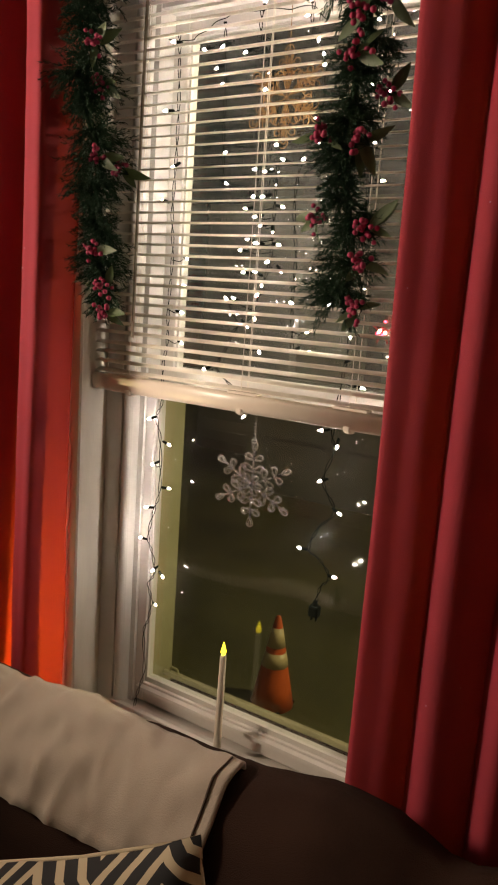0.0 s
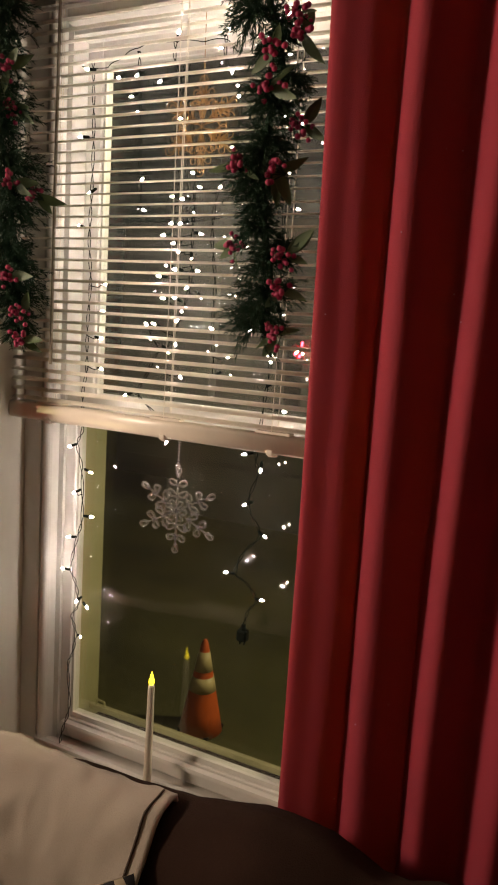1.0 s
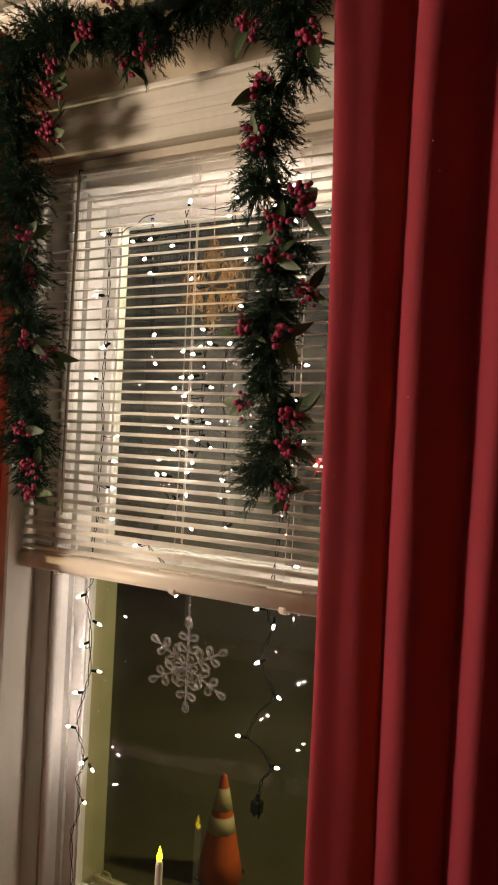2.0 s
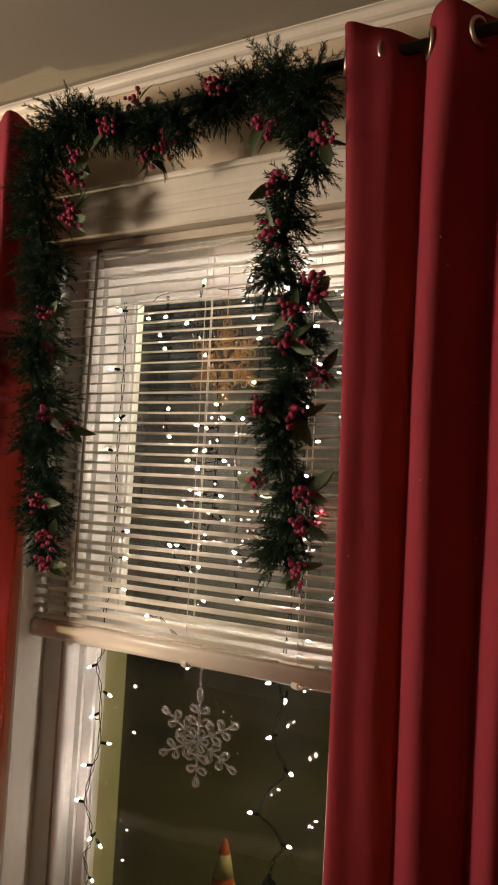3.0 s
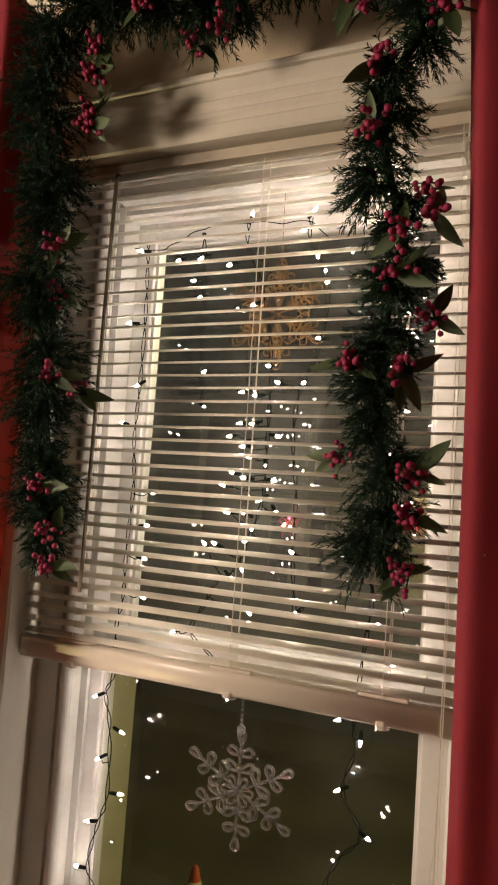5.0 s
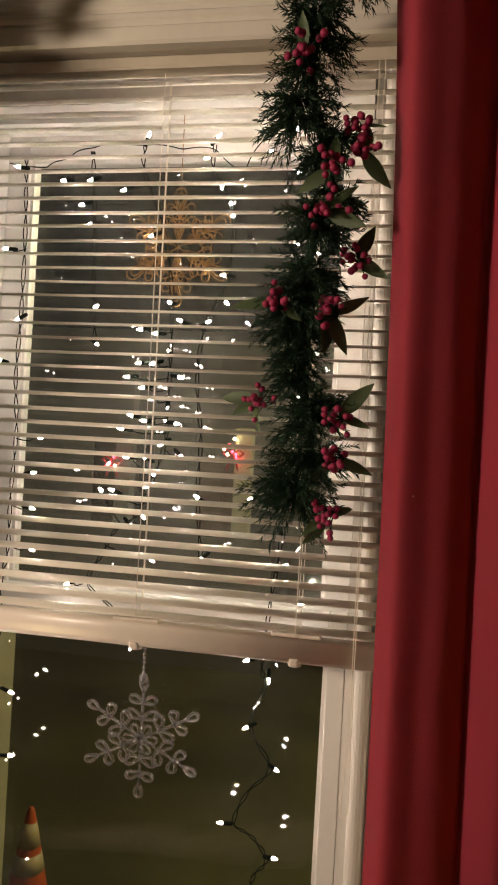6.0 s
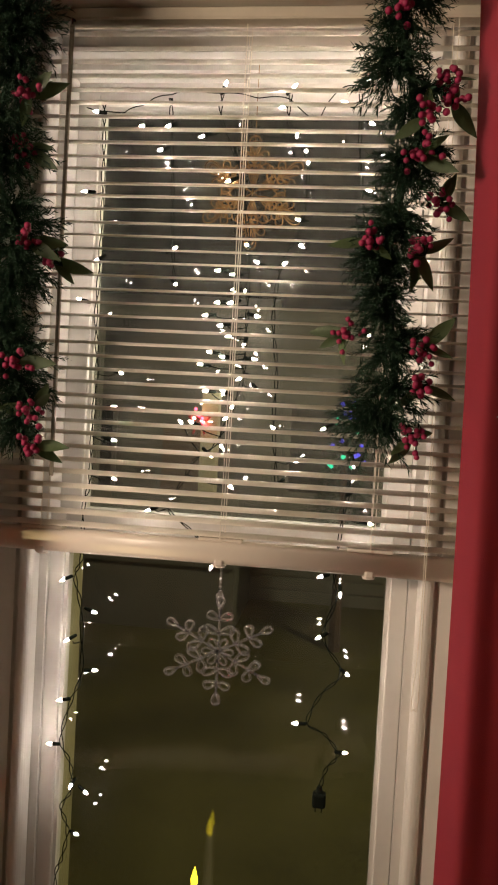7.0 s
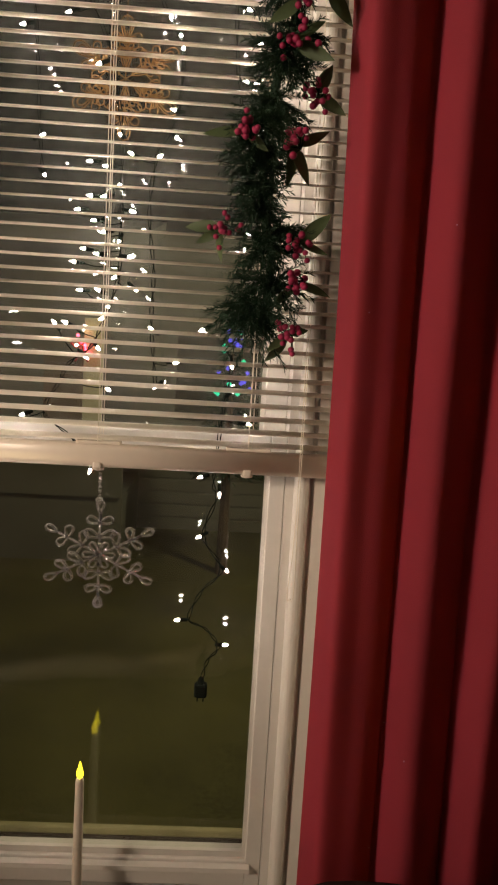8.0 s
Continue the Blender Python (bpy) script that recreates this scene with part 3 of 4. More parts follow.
# along the garland: place across, height and how far its tufts reach
GX = [(-0.285, 1.585, 0.040), (-0.305, 1.65, 0.070), (-0.318, 1.71, 0.082), (-0.330, 1.755, 0.058), (-0.315, 1.82, 0.074), (-0.310, 1.89, 0.086), (-0.340, 1.965, 0.062), (-0.348, 2.03, 0.082), (-0.315, 2.095, 0.062), (-0.305, 2.16, 0.080), (-0.328, 2.24, 0.076), (-0.325, 2.33, 0.078), (-0.325, 2.435, 0.082), (-0.235, 2.458, 0.082), (-0.150, 2.442, 0.056), (-0.070, 2.413, 0.066), (0.000, 2.408, 0.074), (0.065, 2.435, 0.062), (0.150, 2.450, 0.078), (0.232, 2.436, 0.090), (0.280, 2.400, 0.088), (0.272, 2.32, 0.058), (0.246, 2.25, 0.062), (0.230, 2.165, 0.064), (0.248, 2.09, 0.056), (0.260, 2.03, 0.050), (0.242, 1.955, 0.068), (0.230, 1.86, 0.062), (0.236, 1.79, 0.054), (0.250, 1.715, 0.074), (0.243, 1.618, 0.080)]


def garland_y(z):
    return float(np.interp(z, (1.6, 1.8, 2.0, 2.15, 2.4), (-0.150, -0.165, -0.185, -0.205, -0.215)))


spine = smooth_path([(x, garland_y(z), z) for x, z, r in GX], 10)
girth = [p.z for p in smooth_path([(i, 0, r) for i, (x, z, r) in enumerate(GX)], 10)]
child("stem", tube(spine, 0.006, 6), M_PINE, garland, smooth=True)
rng = random.Random(5)
verts, faces = [], []


def needle(p, d, length, width):
    """One flat, slightly folded needle."""
    side = d.cross(Vector((rng.uniform(-1, 1), rng.uniform(-1, 1), rng.uniform(-1, 1)))).normalized() * width
    mid = p + d * length * 0.55 + Vector((0, 0, -0.1 * length * rng.random()))
    i = len(verts)
    verts.extend([p - side * 0.5, p + side * 0.5, mid + side * 0.5, p + d * length + Vector((0, 0, -0.12 * length)), mid - side * 0.5])
    faces.append((i, i + 1, i + 2, i + 4))
    faces.append((i + 4, i + 2, i + 3))


along, last = 0.0, -1.0
for i in range(1, len(spine) - 1):
    axis = (spine[i + 1] - spine[i - 1]).normalized()
    along += (spine[i] - spine[i - 1]).length
    if along - last < 0.026:
        continue
    last = along
    # a tuft: twigs that fan out from one place, each with needles all round it
    heart = spine[i] + Vector((rng.gauss(0, 0.010), rng.gauss(0, 0.008), rng.gauss(0, 0.006)))
    big = rng.uniform(0.84, 1.06) * girth[i]
    for k in range(72):
        out = Vector((rng.gauss(0, 1), rng.gauss(-0.15, 0.85), rng.gauss(0, 1)))
        out = out - axis * out.dot(axis) * 0.45
        dirn = (out.normalized() + Vector((0, 0, -0.12))).normalized()
        reach = big * rng.uniform(0.45, 0.98)
        n = int(reach / 0.0016)
        for j in range(n):
            u = 0.10 + 0.90 * j / n
            p = heart + dirn * reach * u + Vector((0, 0, -0.012 * u * u))
            if p.y > -0.108:
                p.y = -0.108 - 0.01 * rng.random()
            r = Vector((rng.gauss(0, 1), rng.gauss(0, 1), rng.gauss(0, 1)))
            r = (r - dirn * r.dot(dirn)).normalized()
            needle(p, (r * 0.6 + dirn * 0.8 + Vector((0, 0, -0.15))).normalized(), rng.uniform(0.006, 0.012), 0.0013)
me = bpy.data.meshes.new("needles")
me.from_pydata([tuple(v) for v in verts], [], faces)
me.materials.append(M_PINE)
needles = new("needles", me)
needles.parent = garland
needles.matrix_parent_inverse = Matrix.Translation(garland.location).inverted()
tagged(needles, kind="stuff")


def leaf_mesh(k):
    """A pointed leaf with a folded midrib and a curl."""
    bm = bmesh.new()
    n, rows_ = 7, []
    for i in range(n + 1):
        u = i / n
        w = 0.0118 * (math.sin(math.pi * min(1, u * 1.02)) ** 0.75) * (1 - 0.35 * u) + 0.0004
        x, z = 0.060 * u, 0.010 * k * u * u
        rows_.append([bm.verts.new((x, -w, z + 0.3 * w)), bm.verts.new((x, 0, z)), bm.verts.new((x, w, z + 0.3 * w))])
    for a, b in zip(rows_, rows_[1:]):
        for j in range(2):
            bm.faces.new((a[j], a[j + 1], b[j + 1], b[j]))
    return mesh_of(bm, "leaf", M_LEAF)


leaves = [leaf_mesh(k) for k in (-1.6, -0.5, 0.8)]
berry_me = []
for i in range(3):
    bm = bmesh.new()
    bmesh.ops.create_icosphere(bm, subdivisions=2, radius=0.0040 + 0.0005 * i)
    berry_me.append(mesh_of(bm, "berry", M_BERRY))
sprays = []
for i in range(4):
    sprays.append([Vector((rng.gauss(0, 0.0095), rng.gauss(0, 0.007), rng.gauss(0, 0.0098))) for j in range(rng.randint(15, 19))])
stalk_me = []
for cs in sprays:
    bm = bmesh.new()
    for c in cs:
        tube([c, c * 0.4 + Vector((0, 0.012, 0)), Vector((0, 0.022, 0))], 0.0007, 3, bm)
    stalk_me.append(mesh_of(bm, "berry_sprig", M_PINE))
GI = Matrix.Translation(garland.location).inverted()
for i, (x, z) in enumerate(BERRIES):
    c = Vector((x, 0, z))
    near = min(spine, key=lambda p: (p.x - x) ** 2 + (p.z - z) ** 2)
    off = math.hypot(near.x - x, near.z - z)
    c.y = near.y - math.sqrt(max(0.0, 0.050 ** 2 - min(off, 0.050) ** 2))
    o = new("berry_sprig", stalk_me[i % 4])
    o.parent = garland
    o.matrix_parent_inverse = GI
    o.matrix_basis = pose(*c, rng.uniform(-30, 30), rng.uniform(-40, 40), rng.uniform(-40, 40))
    for q in sprays[i % 4]:
        ball = new("berry", berry_me[rng.randrange(3)])
        ball.parent = o
        ball.location = q
    for k in range(rng.choice((1, 2, 2, 3))):
        o = new("leaf", leaves[rng.randrange(3)])
        o.parent = garland
        o.matrix_parent_inverse = GI
        away = math.degrees(math.atan2(z - near.z + rng.uniform(-0.05, 0.03), x - near.x + rng.uniform(-0.04, 0.04)))
        o.matrix_basis = Matrix.Translation(c + Vector((0, 0.012, 0))) @ pose(0, 0, 0, 90, 0, 0) @ pose(0, 0, 0, 0, 0, away + rng.uniform(-75, 75)) @ pose(0, 0, 0, rng.uniform(-45, 45), rng.uniform(-25, 25), 0) @ Matrix.Scale(rng.uniform(0.65, 1.0), 4)

# ---- hanging ornaments ----


def loop(c, d, length, width, r, bm, y):
    """A teardrop loop of round wire that starts at c and points along d, in the plane y."""
    n = 14
    e = Vector((-d.y, d.x))
    pts = []
    for k in range(n):
        a = k * math.tau / n
        u = 0.5 - 0.5 * math.cos(a)
        w = width * math.sin(a) * (0.2 + 0.8 * u)
        q = c + d * length * u + e * w
        pts.append((q.x, y, q.y))
    return tube(pts, r, 8 if r > 0.002 else 5, bm, closed=True)


flake = thing("snowflake_ornament", "clear acrylic snowflake hanging from a beaded cord", "ornament", at=(-0.006, -0.007, 1.232))
C, RAD = Vector((-0.001, 1.240)), 0.090
for k in range(6):
    a = radians(90 + 60 * k)
    d = Vector((math.cos(a), math.sin(a)))
    e = Vector((-d.y, d.x))
    arm = child("arm", tube([(C.x, -0.007, C.y), (C.x + d.x * RAD * 0.8, -0.007, C.y + d.y * RAD * 0.8)], 0.0024, 8), M_CRYSTAL, flake, smooth=True)
    spots = [(C + d * RAD * 0.80, d, 0.019, 0.0075, -0.007)]
    for s in (-1, 1):
        for at_, ln, wd in ((0.60, 0.020, 0.0082), (0.33, 0.024, 0.0092)):
            spots.append((C + d * RAD * at_, (d * 0.42 + e * s).normalized(), ln, wd, -0.007 - 0.002 * (at_ == 0.34)))
    for c, dd, ln, wd, yy in spots:
        o = part("loop", loop(c, dd, ln, wd, 0.0027, bmesh.new(), yy), M_CRYSTAL, flake, smooth=True)
        o.matrix_parent_inverse = Matrix.Translation(flake.location).inverted()
for k in range(6):
    a = radians(60 + 60 * k)
    d = Vector((math.cos(a), math.sin(a)))
    child("loop", loop(C + d * 0.003, d, 0.021, 0.0070, 0.0022, bmesh.new(), -0.011), M_CRYSTAL, flake, smooth=True)
flake.scale = (1.12, 1, 1)
bm = bmesh.new()
for i in range(14):
    z = 1.318 + i * 0.0075
    bmesh.ops.create_icosphere(bm, subdivisions=1, radius=0.0075 if i == 2 else 0.0030, matrix=Matrix.Translation((-0.003, -0.006, z)))
child("bead_cord", bm, M_CRYSTAL, flake, "cord of clear beads", True)
child("hook", tube([(-0.004, -0.006, 1.420), (-0.004, -0.006, 1.438), (-0.004, 0.001, 1.438)], 0.0015, 5), M_CORD, flake)

gold = thing("gold_ornament", "gold wire snowflake of curled filigree hanging behind the blind", "ornament", at=(0.016, -0.012, 2.0))
C = Vector((0.016, 2.0))
for k in range(6):
    a = radians(90 + 60 * k)
    d = Vector((math.cos(a), math.sin(a)))
    e = Vector((-d.y, d.x))
    child("arm", tube([(C.x, -0.012, C.y), (C.x + d.x * 0.07, -0.012, C.y + d.y * 0.07)], 0.0010, 5), M_GOLD, gold, smooth=True)
    spots = [(C + d * at_, d, ln, wd, -0.012) for at_, ln, wd in ((0.010, 0.034, 0.012), (0.052, 0.040, 0.014), (0.060, 0.024, 0.008), (0.016, 0.022, 0.006))]
    for s in (-1, 1):
        for at_, ln in ((0.030, 0.030), (0.052, 0.026), (0.044, 0.020)):
            dd = (d * 0.6 + e * s).normalized()
            spots += [(C + d * at_, dd, ln, 0.009, -0.010), (C + d * at_, dd, ln * 0.6, 0.005, -0.014)]
    for c, dd, ln, wd, yy in spots:
        child("curl", loop(c, dd, ln, wd, 0.0010, bmesh.new(), yy), M_GOLD, gold, smooth=True)
child("thread", tube([(0.016, -0.012, 2.085), (0.016, -0.016, 2.205)], 0.0007, 4), M_GOLD, gold)

# ---- candle on the sill ----
candle = thing("flameless_candle", "ivory flameless taper candle, yellow lamp tip, on the sill", "candle", at=(-0.012, -0.055, STOOL))
child("body", lathe([(0.0088, STOOL), (0.0092, STOOL + 0.003), (0.0086, 0.70), (0.0072, 0.862), (0.0055, 0.868), (0.002, 0.869)], 16, m=pose(-0.012, -0.055, 0)), M_WAX, candle, smooth=True)
child("flame_tip", lathe([(0.003, 0.866), (0.0058, 0.872), (0.0060, 0.877), (0.0035, 0.886), (0.0006, 0.897)], 10, m=pose(-0.012, -0.055, 0)), M_FLAME, candle, "glowing yellow plastic flame", True)

# ---- sofa, throw and cushion ----
PROF = [(-0.265, 0.05), (-0.262, 0.45), (-0.262, 0.72), (-0.272, 0.79), (-0.300, 0.832), (-0.345, 0.845), (-0.395, 0.825), (-0.440, 0.765), (-0.475, 0.68), (-0.505, 0.58), (-0.525, 0.49), (-0.545, 0.445), (-0.60, 0.44), (-0.75, 0.455), (-0.92, 0.45), (-0.97, 0.42), (-0.985, 0.36), (-0.985, 0.10)]
prof_s = smooth_path([(0, y, z) for y, z in PROF], 5)


def crest(x):
    return float(np.interp(x, (-0.6, -0.3, -0.13, 0.16, 0.24, 0.40, 0.50, 0.56, 0.60, 0.66, 0.78, 0.9), (-0.030, -0.026, -0.003, 0.005, 0.014, 0.056, 0.046, 0.016, 0.014, 0.040, 0.036, 0.0)))


def cloth_sheet(x0, x1, nx, v0, v1, lift, wrinkle, seed):
    bm = bmesh.new()
    grid = []
    for i in range(nx + 1):
        x = x0 + (x1 - x0) * i / nx
        line = []
        end = v1
        for j in range(v0, end + 1):
            p = prof_s[j]
            a, b = prof_s[max(0, j - 1)], prof_s[min(len(prof_s) - 1, j + 1)]
            nrm = Vector((0, -(b.z - a.z), b.y - a.y)).normalized()
            if nrm.z < 0 and nrm.y > 0:
                nrm = -nrm
            if j > 20 and nrm.y > 0:
                nrm = -nrm
            up = max(0.0, min(1.0, (p.z - 0.5) / 0.3))
            w = wrinkle * (noise.noise((x * 5, j * 0.16, seed)) + 0.5 * noise.noise((x * 13 + j * 0.2, j * 0.33, seed + 4))) + 0.25 * wrinkle * noise.noise((x * 30, j * 0.9, seed + 9))
            if seed == 6:
                # creases that run over the back, sharper towards the bunched end
                c1 = 1 - abs(noise.noise((x * 6 + j * 0.10, j * 0.12 - x * 3, 31.0))) * 2.2
                c2 = 1 - abs(noise.noise((x * 14 - j * 0.25, j * 0.22 + x * 5, 57.0))) * 2.4
                w += (0.009 * max(0, c1) ** 3 + 0.005 * max(0, c2) ** 3) * (1.0 if x < -0.05 else max(0.25, 1 - (x + 0.05) * 4))
            q = Vector((x, p.y, p.z + crest(x) * up)) + nrm * (lift + w)
            line.append(bm.verts.new(q))
        grid.append(line)
    for i in range(nx):
        for j in range(v1 - v0):
            bm.faces.new((grid[i][j], grid[i][j + 1], grid[i + 1][j + 1], grid[i + 1][j]))
    return bm, grid


sofa = thing("sofa", "dark brown upholstered sofa with its back to the window", "sofa", at=(-0.1, -0.6, 0.0))
bm, grid = cloth_sheet(-1.35, 1.0, 60, 0, len(prof_s) - 1, 0.0, 0.008, 2)
for i in (0, -1):
    bm.faces.new([v for v in grid[i]] if i else [v for v in grid[i]][::-1])
bm.faces.new([g[0] for g in grid] + [g[-1] for g in grid][::-1])
bmesh.ops.recalc_face_normals(bm, faces=bm.faces)
child("upholstery", bm, M_SOFA, sofa, smooth=True)
for x in (-1.25, 0.9):
    for y in (-0.32, -0.93):
        child("leg", lathe([(0.018, 0.0), (0.024, 0.06)], 10, m=pose(x, y, 0)), M_METAL, sofa)
throw = thing("throw_blanket", "rumpled beige throw with a stitched hem, draped over the sofa back", "blanket", at=(-0.3, -0.345, 0.86))
V0, V1 = 7, 39
bm, grid = cloth_sheet(-0.95, 0.235, 150, V0, V1, 0.016, 0.013, 6)
hem = [[v.co.copy() for v in grid[i]] for i in (-4, -3)]
sheet = child("cloth", bm, M_THROW, throw, smooth=True)
sol = sheet.modifiers.new("thick", "SOLIDIFY")
sol.thickness, sol.offset = 0.006, 0
child("hem_stitch", tube([p + Vector((0, -0.0035, 0.0035)) for p in hem[0]], 0.0022, 5), M_HEM, throw, "dark stitched hem line", True)

# striped cushion leaning on the sofa back
m_c, nt, b = nodes_of("chevron_cloth")
co = nt.nodes.new("ShaderNodeTexCoord")
sep = nt.nodes.new("ShaderNodeSeparateXYZ")
nt.links.new(co.outputs["Object"], sep.inputs[0])


def math_node(op, a, b_=None):
    n = nt.nodes.new("ShaderNodeMath")
    n.operation = op
    for k, v in enumerate((a, b_)):
        if v is None:
            continue
        if isinstance(v, (int, float)):
            n.inputs[k].default_value = v
        else:
            nt.links.new(v, n.inputs[k])
    return n.outputs[0]


saw = math_node("PINGPONG", math_node("ADD", sep.outputs[0], 0.07), 0.11)
stripe = math_node("GREATER_THAN", math_node("FRACT", math_node("MULTIPLY", math_node("ADD", saw, sep.outputs[1]), 26.0)), 0.60)
mix = nt.nodes.new("ShaderNodeMix")
mix.data_type = "RGBA"
nt.links.new(stripe, mix.inputs[0])
mix.inputs[6].default_value, mix.inputs[7].default_value = (0.012, 0.012, 0.016, 1), (0.50, 0.42, 0.30, 1)
nt.links.new(mix.outputs[2], b.inputs["Base Color"])
b.inputs["Roughness"].default_value = 0.85
cushion = thing("cushion", "black and cream chevron-striped cushion leaning on the sofa back", "cushion")
A, B = Vector((0.285, -0.530, 0.870)), Vector((-0.03, -0.630, 0.735))
ax = (A - B).normalized()
upv = Vector((-0.05, 0.34, 0.9))
upv = (upv - ax * upv.dot(ax)).normalized()
nz = ax.cross(upv)
H = 0.20


def pillow(sign):
    bm = bmesh.new()
    n = 18
    g = []
    for i in range(n + 1):
        row = []
        for j in range(n + 1):
            u, v = 2 * i / n - 1, 2 * j / n - 1
            t = ((1 - u ** 4) * (1 - v ** 4)) ** 0.5
            row.append(bm.verts.new((u * H * (1 - 0.06 * (1 - v * v)) , v * H * (1 - 0.06 * (1 - u * u)), sign * (0.001 + 0.062 * t) + 0.004 * noise.noise((u * 3, v * 3, sign)))))
        g.append(row)
    for i in range(n):
        for j in range(n):
            q = (g[i][j], g[i + 1][j], g[i + 1][j + 1], g[i][j + 1])
            bm.faces.new(q if sign > 0 else q[::-1])
    return bm


frame_m = Matrix((ax, upv, nz)).transposed().to_4x4()
ctr = A - ax * H - upv * (H - 0.012)
front = 1 if nz.y < 0 else -1
cushion.matrix_world = Matrix.Translation(ctr) @ frame_m
part("front_cover", pillow(front), m_c, cushion, "chevron-striped front", True)
part("back_cover", pillow(-front), M_CREAM, cushion, "plain cream back", True)
part("piping", tube([(H * 0.97 * sx, H * 0.97 * sy, 0) for sx, sy in ((-1, -1), (0, -0.96), (1, -1), (0.96, 0), (1, 1), (0, 0.96), (-1, 1), (-0.96, 0))], 0.004, 6, closed=True), M_CREAM, cushion, smooth=True)

# ---- outside ----
GROUND = -1.72
structure("ground", box(-60, 60, 0.3, 140, GROUND - 0.2, GROUND), surface("night_grass", (0.085, 0.077, 0.024), 0.95, 0.55, 0.7, 0.8, 30), "dark lawn outside the window", "lawn")
cone = thing("traffic_cone", "orange traffic cone with two pale reflective collars, standing outside", "traffic cone", at=(-1.94, 3.70, GROUND))
M_ORANGE = surface("orange_cone_rubber", (0.75, 0.13, 0.02), 0.5, 0.12, 10, 0.05, 80)
M_BAND = surface("pale_reflective_band", (0.75, 0.58, 0.30), 0.4, 0.1, 12, 0.05, 80)


def cone_r(h):
    return 0.185 * (1 - h / 0.80) + 0.022 * h / 0.80


cm = pose(-1.94, 3.70, GROUND)
child("base", box(-1.94 - 0.145, -1.94 + 0.145, 3.555, 3.845, GROUND, GROUND + 0.03, 0.008), M_SOFA, cone, "black rubber base")
child("cone_body", lathe([(cone_r(h), h) for h in (0.012, 0.2, 0.4, 0.6, 0.78)] + [(0.015, 0.80), (0.004, 0.802)], 24, m=cm), M_ORANGE, cone, smooth=True)
for h0, h1 in ((0.37, 0.49), (0.54, 0.70)):
    child("collar", lathe([(cone_r(h0) + 0.002, h0), (cone_r(h0) + 0.003, h0), (cone_r(h1) + 0.003, h1), (cone_r(h1) + 0.002, h1)], 24, m=cm), M_BAND, cone, "pale reflective collar", True)

# the porch across the drive, with its one lit post, bows and tree
M_SIDING = surface("grey_siding", (0.15, 0.145, 0.13), 0.7, 0.15, 2, 0.2, 40)
M_POST = surface("cream_post", (0.60, 0.55, 0.36), 0.5, 0.1, 4, 0.1, 40)
house = thing("neighbour_house", "dark neighbouring house with a porch on one cream and two grey posts", "house", at=(-2.0, 12.0, GROUND))
child("wall", box(-9, 5, 12.0, 12.3, GROUND, 3.6), M_SIDING, house)
for i in range(22):
    child("siding_board", box(-9, 5, 11.97, 12.0, GROUND + 0.24 * i, GROUND + 0.24 * i + 0.20, 0.0), M_SIDING, house)
child("porch_floor", box(-6.2, -1.2, 9.7, 12.0, GROUND, -0.7), M_SIDING, house)
child("porch_roof", extrude_x([(9.4, 3.0), (12.0, 3.5), (12.0, 3.75), (9.4, 3.2)], -6.6, -0.9), M_SIDING, house)
# half wall added only to hide the cream post's foot from the camera
child("post_foot_screen", box(-6.2, -1.2, 9.62, 9.72, -0.7, 0.35), M_SIDING, house)
# lamplight put into colour: lit post cream and cut to the view, others grey
for x in (-1.72, -3.62, -5.6):
    child("porch_post", box(x - 0.13, x + 0.13, 9.75, 10.0, -0.7, 3.05 if x < -3 else 1.95, 0.015), M_SIDING if x < -3 else M_POST, house, "square porch post")
child("door", box(-2.95, -2.05, 11.94, 11.97, -0.7, 1.4, 0.0), surface("neighbour_door", (0.16, 0.10, 0.06), 0.5), house)
M_DARKPANE = surface("dark_house_pane", (0.03, 0.03, 0.03), 0.1, 0.1, 3, 0.0)
for x0, x1, z0, z1 in ((-0.6, 0.9, 0.3, 1.8), (-5.0, -3.9, 0.0, 1.6)):
    wf = child("window", box(x0, x1, 11.93, 11.97, z0, z1), M_DARKPANE, house)
    for q in ((x0 - 0.08, x0, z0 - 0.08, z1 + 0.08), (x1, x1 + 0.08, z0 - 0.08, z1 + 0.08), (x0, x1, z1, z1 + 0.08), (x0, x1, z0 - 0.08, z0), ((x0 + x1) / 2 - 0.02, (x0 + x1) / 2 + 0.02, z0, z1)):
        part("window_frame", box(q[0], q[1], 11.90, 11.97, q[2], q[3]), M_SIDING, wf)
lamp("porch_lamp", "POINT", pose(-1.1, 9.6, 2.6), 4.0, (1.0, 0.82, 0.5), 0.08)
M_REDLED, M_WARMLED = glow("red_led", (1.0, 0.03, 0.06), 9.0), glow("warm_led", (1.0, 0.85, 0.6), 14.0)
M_GREENLED, M_BLUELED = glow("green_led", (0.02, 0.7, 0.4), 0.6), glow("blue_led", (0.10, 0.09, 0.9), 0.45)


def lights_on(name, label, category, centre, spread, count, mats, seed, radius):
    ob = thing(name, label, category, at=centre)
    g = random.Random(seed)
    units = [mesh_of(lathe([(0.2 * radius, -radius), (radius, -0.3 * radius), (radius, 0.3 * radius), (0.2 * radius, radius)], 6), "lamp", m) for m in mats]
    for i in range(count):
        o = new("lamp", units[i % len(units)])
        o.parent = ob
        o.location = [g.gauss(0, s) for s in spread]
    return ob


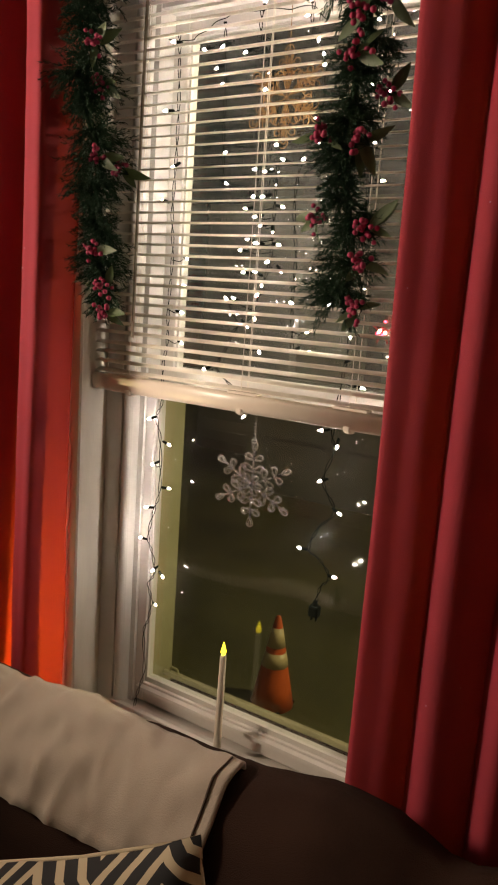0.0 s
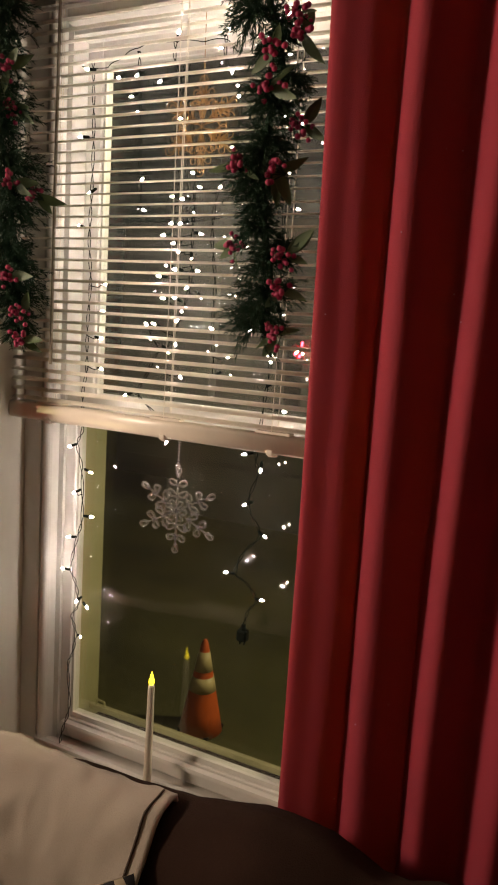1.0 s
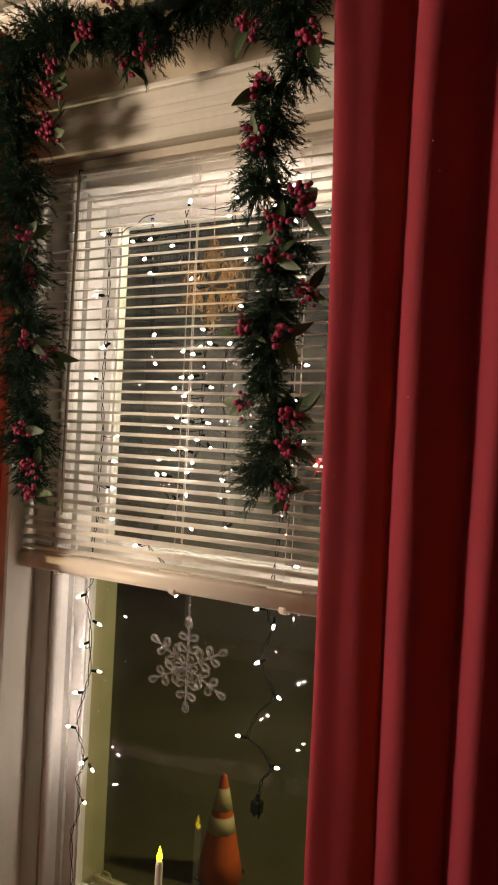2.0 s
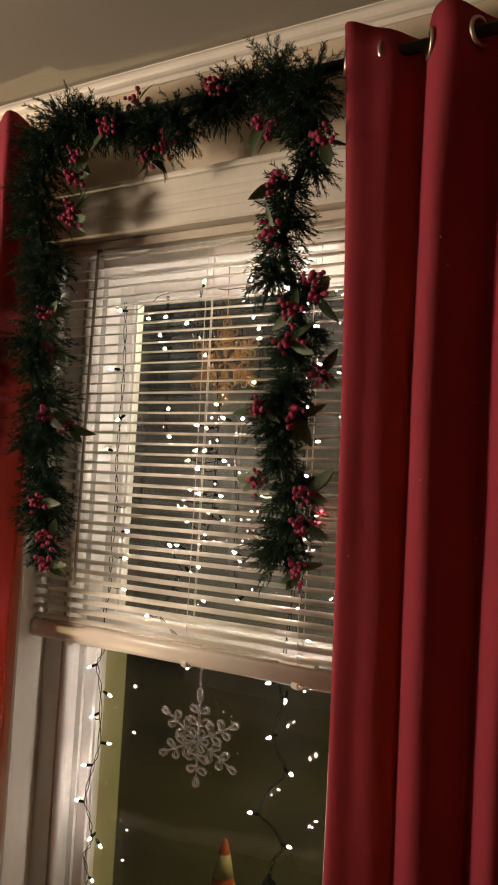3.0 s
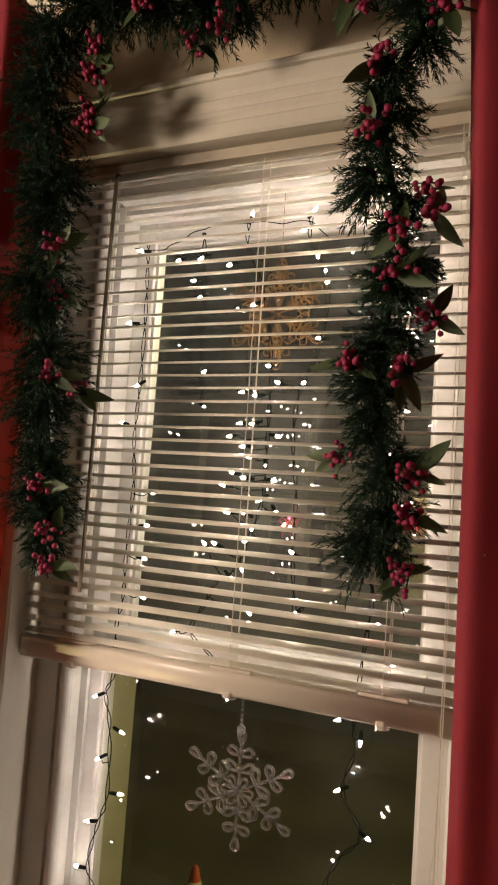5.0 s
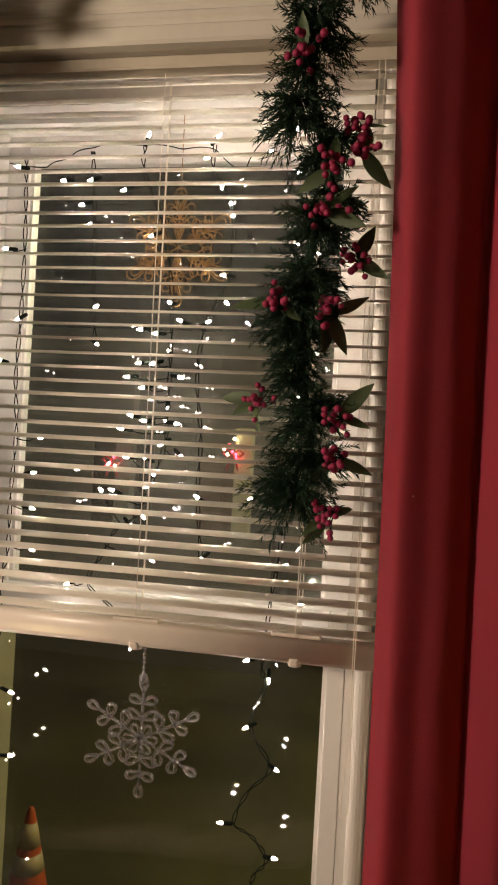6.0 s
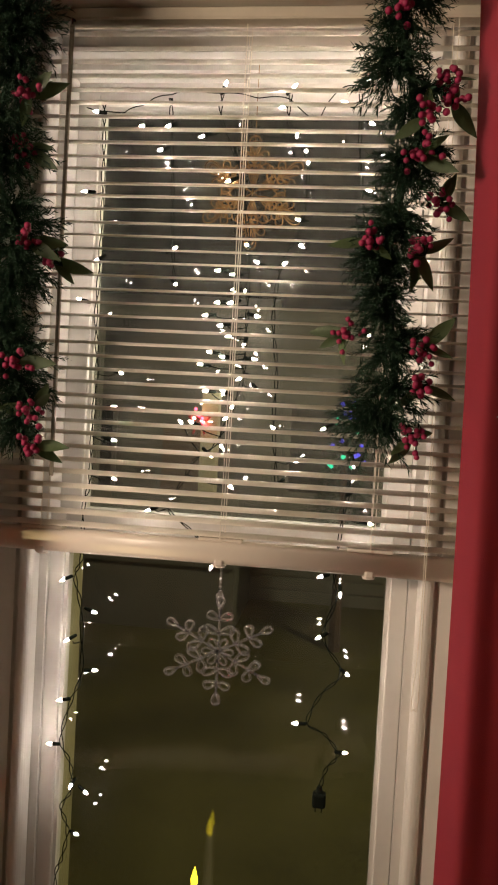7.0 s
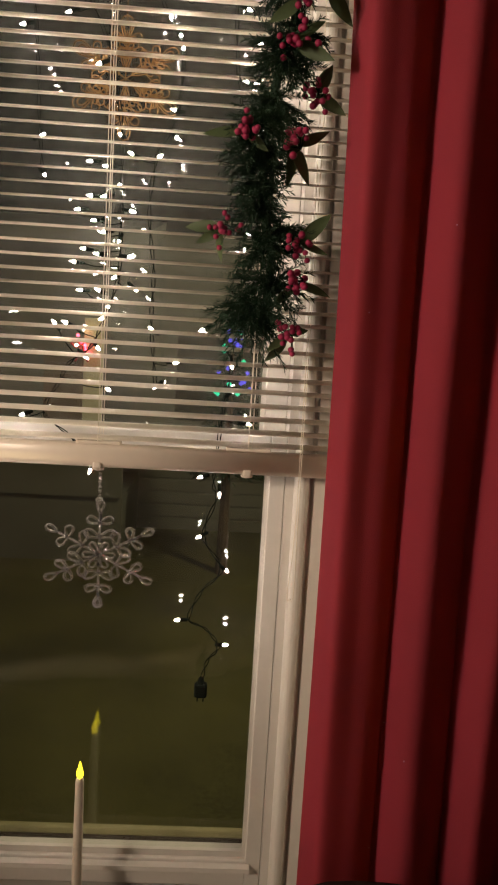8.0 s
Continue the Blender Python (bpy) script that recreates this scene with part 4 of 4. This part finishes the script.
for x, z in ((-1.86, 1.55), (-3.76, 1.34)):
    bow = lights_on("lighted_bow", "red lighted bow on a porch post", "lighted bow", (x, 9.66, z), (0.075, 0.01, 0.085), 9, [M_REDLED, M_REDLED, M_WARMLED], int(-x * 10), 0.024)
    bm = bmesh.new()
    for s in (-1, 1):
        tube([(0, 0, 0), (s * 0.09, -0.02, 0.07), (s * 0.16, 0, 0.02), (s * 0.09, 0.02, -0.04)], 0.02, 6, bm, closed=True)
        tube([(0, 0, 0), (s * 0.05, 0, -0.12), (s * 0.09, 0, -0.24)], 0.018, 6, bm)
    part("ribbon", bm, surface("red_bow_cloth", (0.5, 0.01, 0.02), 0.5), bow, smooth=True)
fir = thing("christmas_tree", "outdoor fir tree with blue and green lights", "tree", at=(0.35, 9.4, GROUND))
child("trunk", lathe([(0.09, GROUND), (0.05, 0.6), (0.01, 2.3)], 8, m=pose(0.35, 9.4, 0)), surface("bark", (0.08, 0.05, 0.03), 0.9, 0.3, 12, 0.5, 60), fir)
verts, faces = [], []
rng = random.Random(9)
for i in range(2600):
    h = rng.random() ** 1.3
    r = (1 - h) * 0.52 * rng.uniform(0.35, 1.0)
    a = rng.random() * math.tau
    p = Vector((0.35 + r * math.cos(a), 9.4 + r * math.sin(a), GROUND + 1.6 + 2.4 * h - 0.25 * r))
    needle(p, Vector((math.cos(a), math.sin(a), rng.uniform(-0.5, 0.3))).normalized(), rng.uniform(0.08, 0.16), 0.03)
me = bpy.data.meshes.new("crown")
me.from_pydata([tuple(v) for v in verts], [], faces)
me.materials.append(M_PINE)
o = new("crown", me)
o.parent = fir
o.matrix_parent_inverse = Matrix.Translation(fir.location).inverted()
tagged(o, kind="stuff")
for i in range(22):
    h = rng.uniform(0.62, 0.95)
    r = (1 - h) * 0.72 + 0.04
    a = -math.pi / 2 + rng.uniform(-1.4, 1.4)
    o = part("coloured_lamp", lathe([(0.008, -0.035), (0.035, -0.01), (0.035, 0.01), (0.008, 0.035)], 6), M_BLUELED if i % 3 else M_GREENLED, fir)
    o.matrix_parent_inverse = Matrix.Translation(fir.location).inverted()
    o.location = (0.35 + r * math.cos(a), 9.4 + r * math.sin(a), GROUND + 0.5 + 3.4 * h)
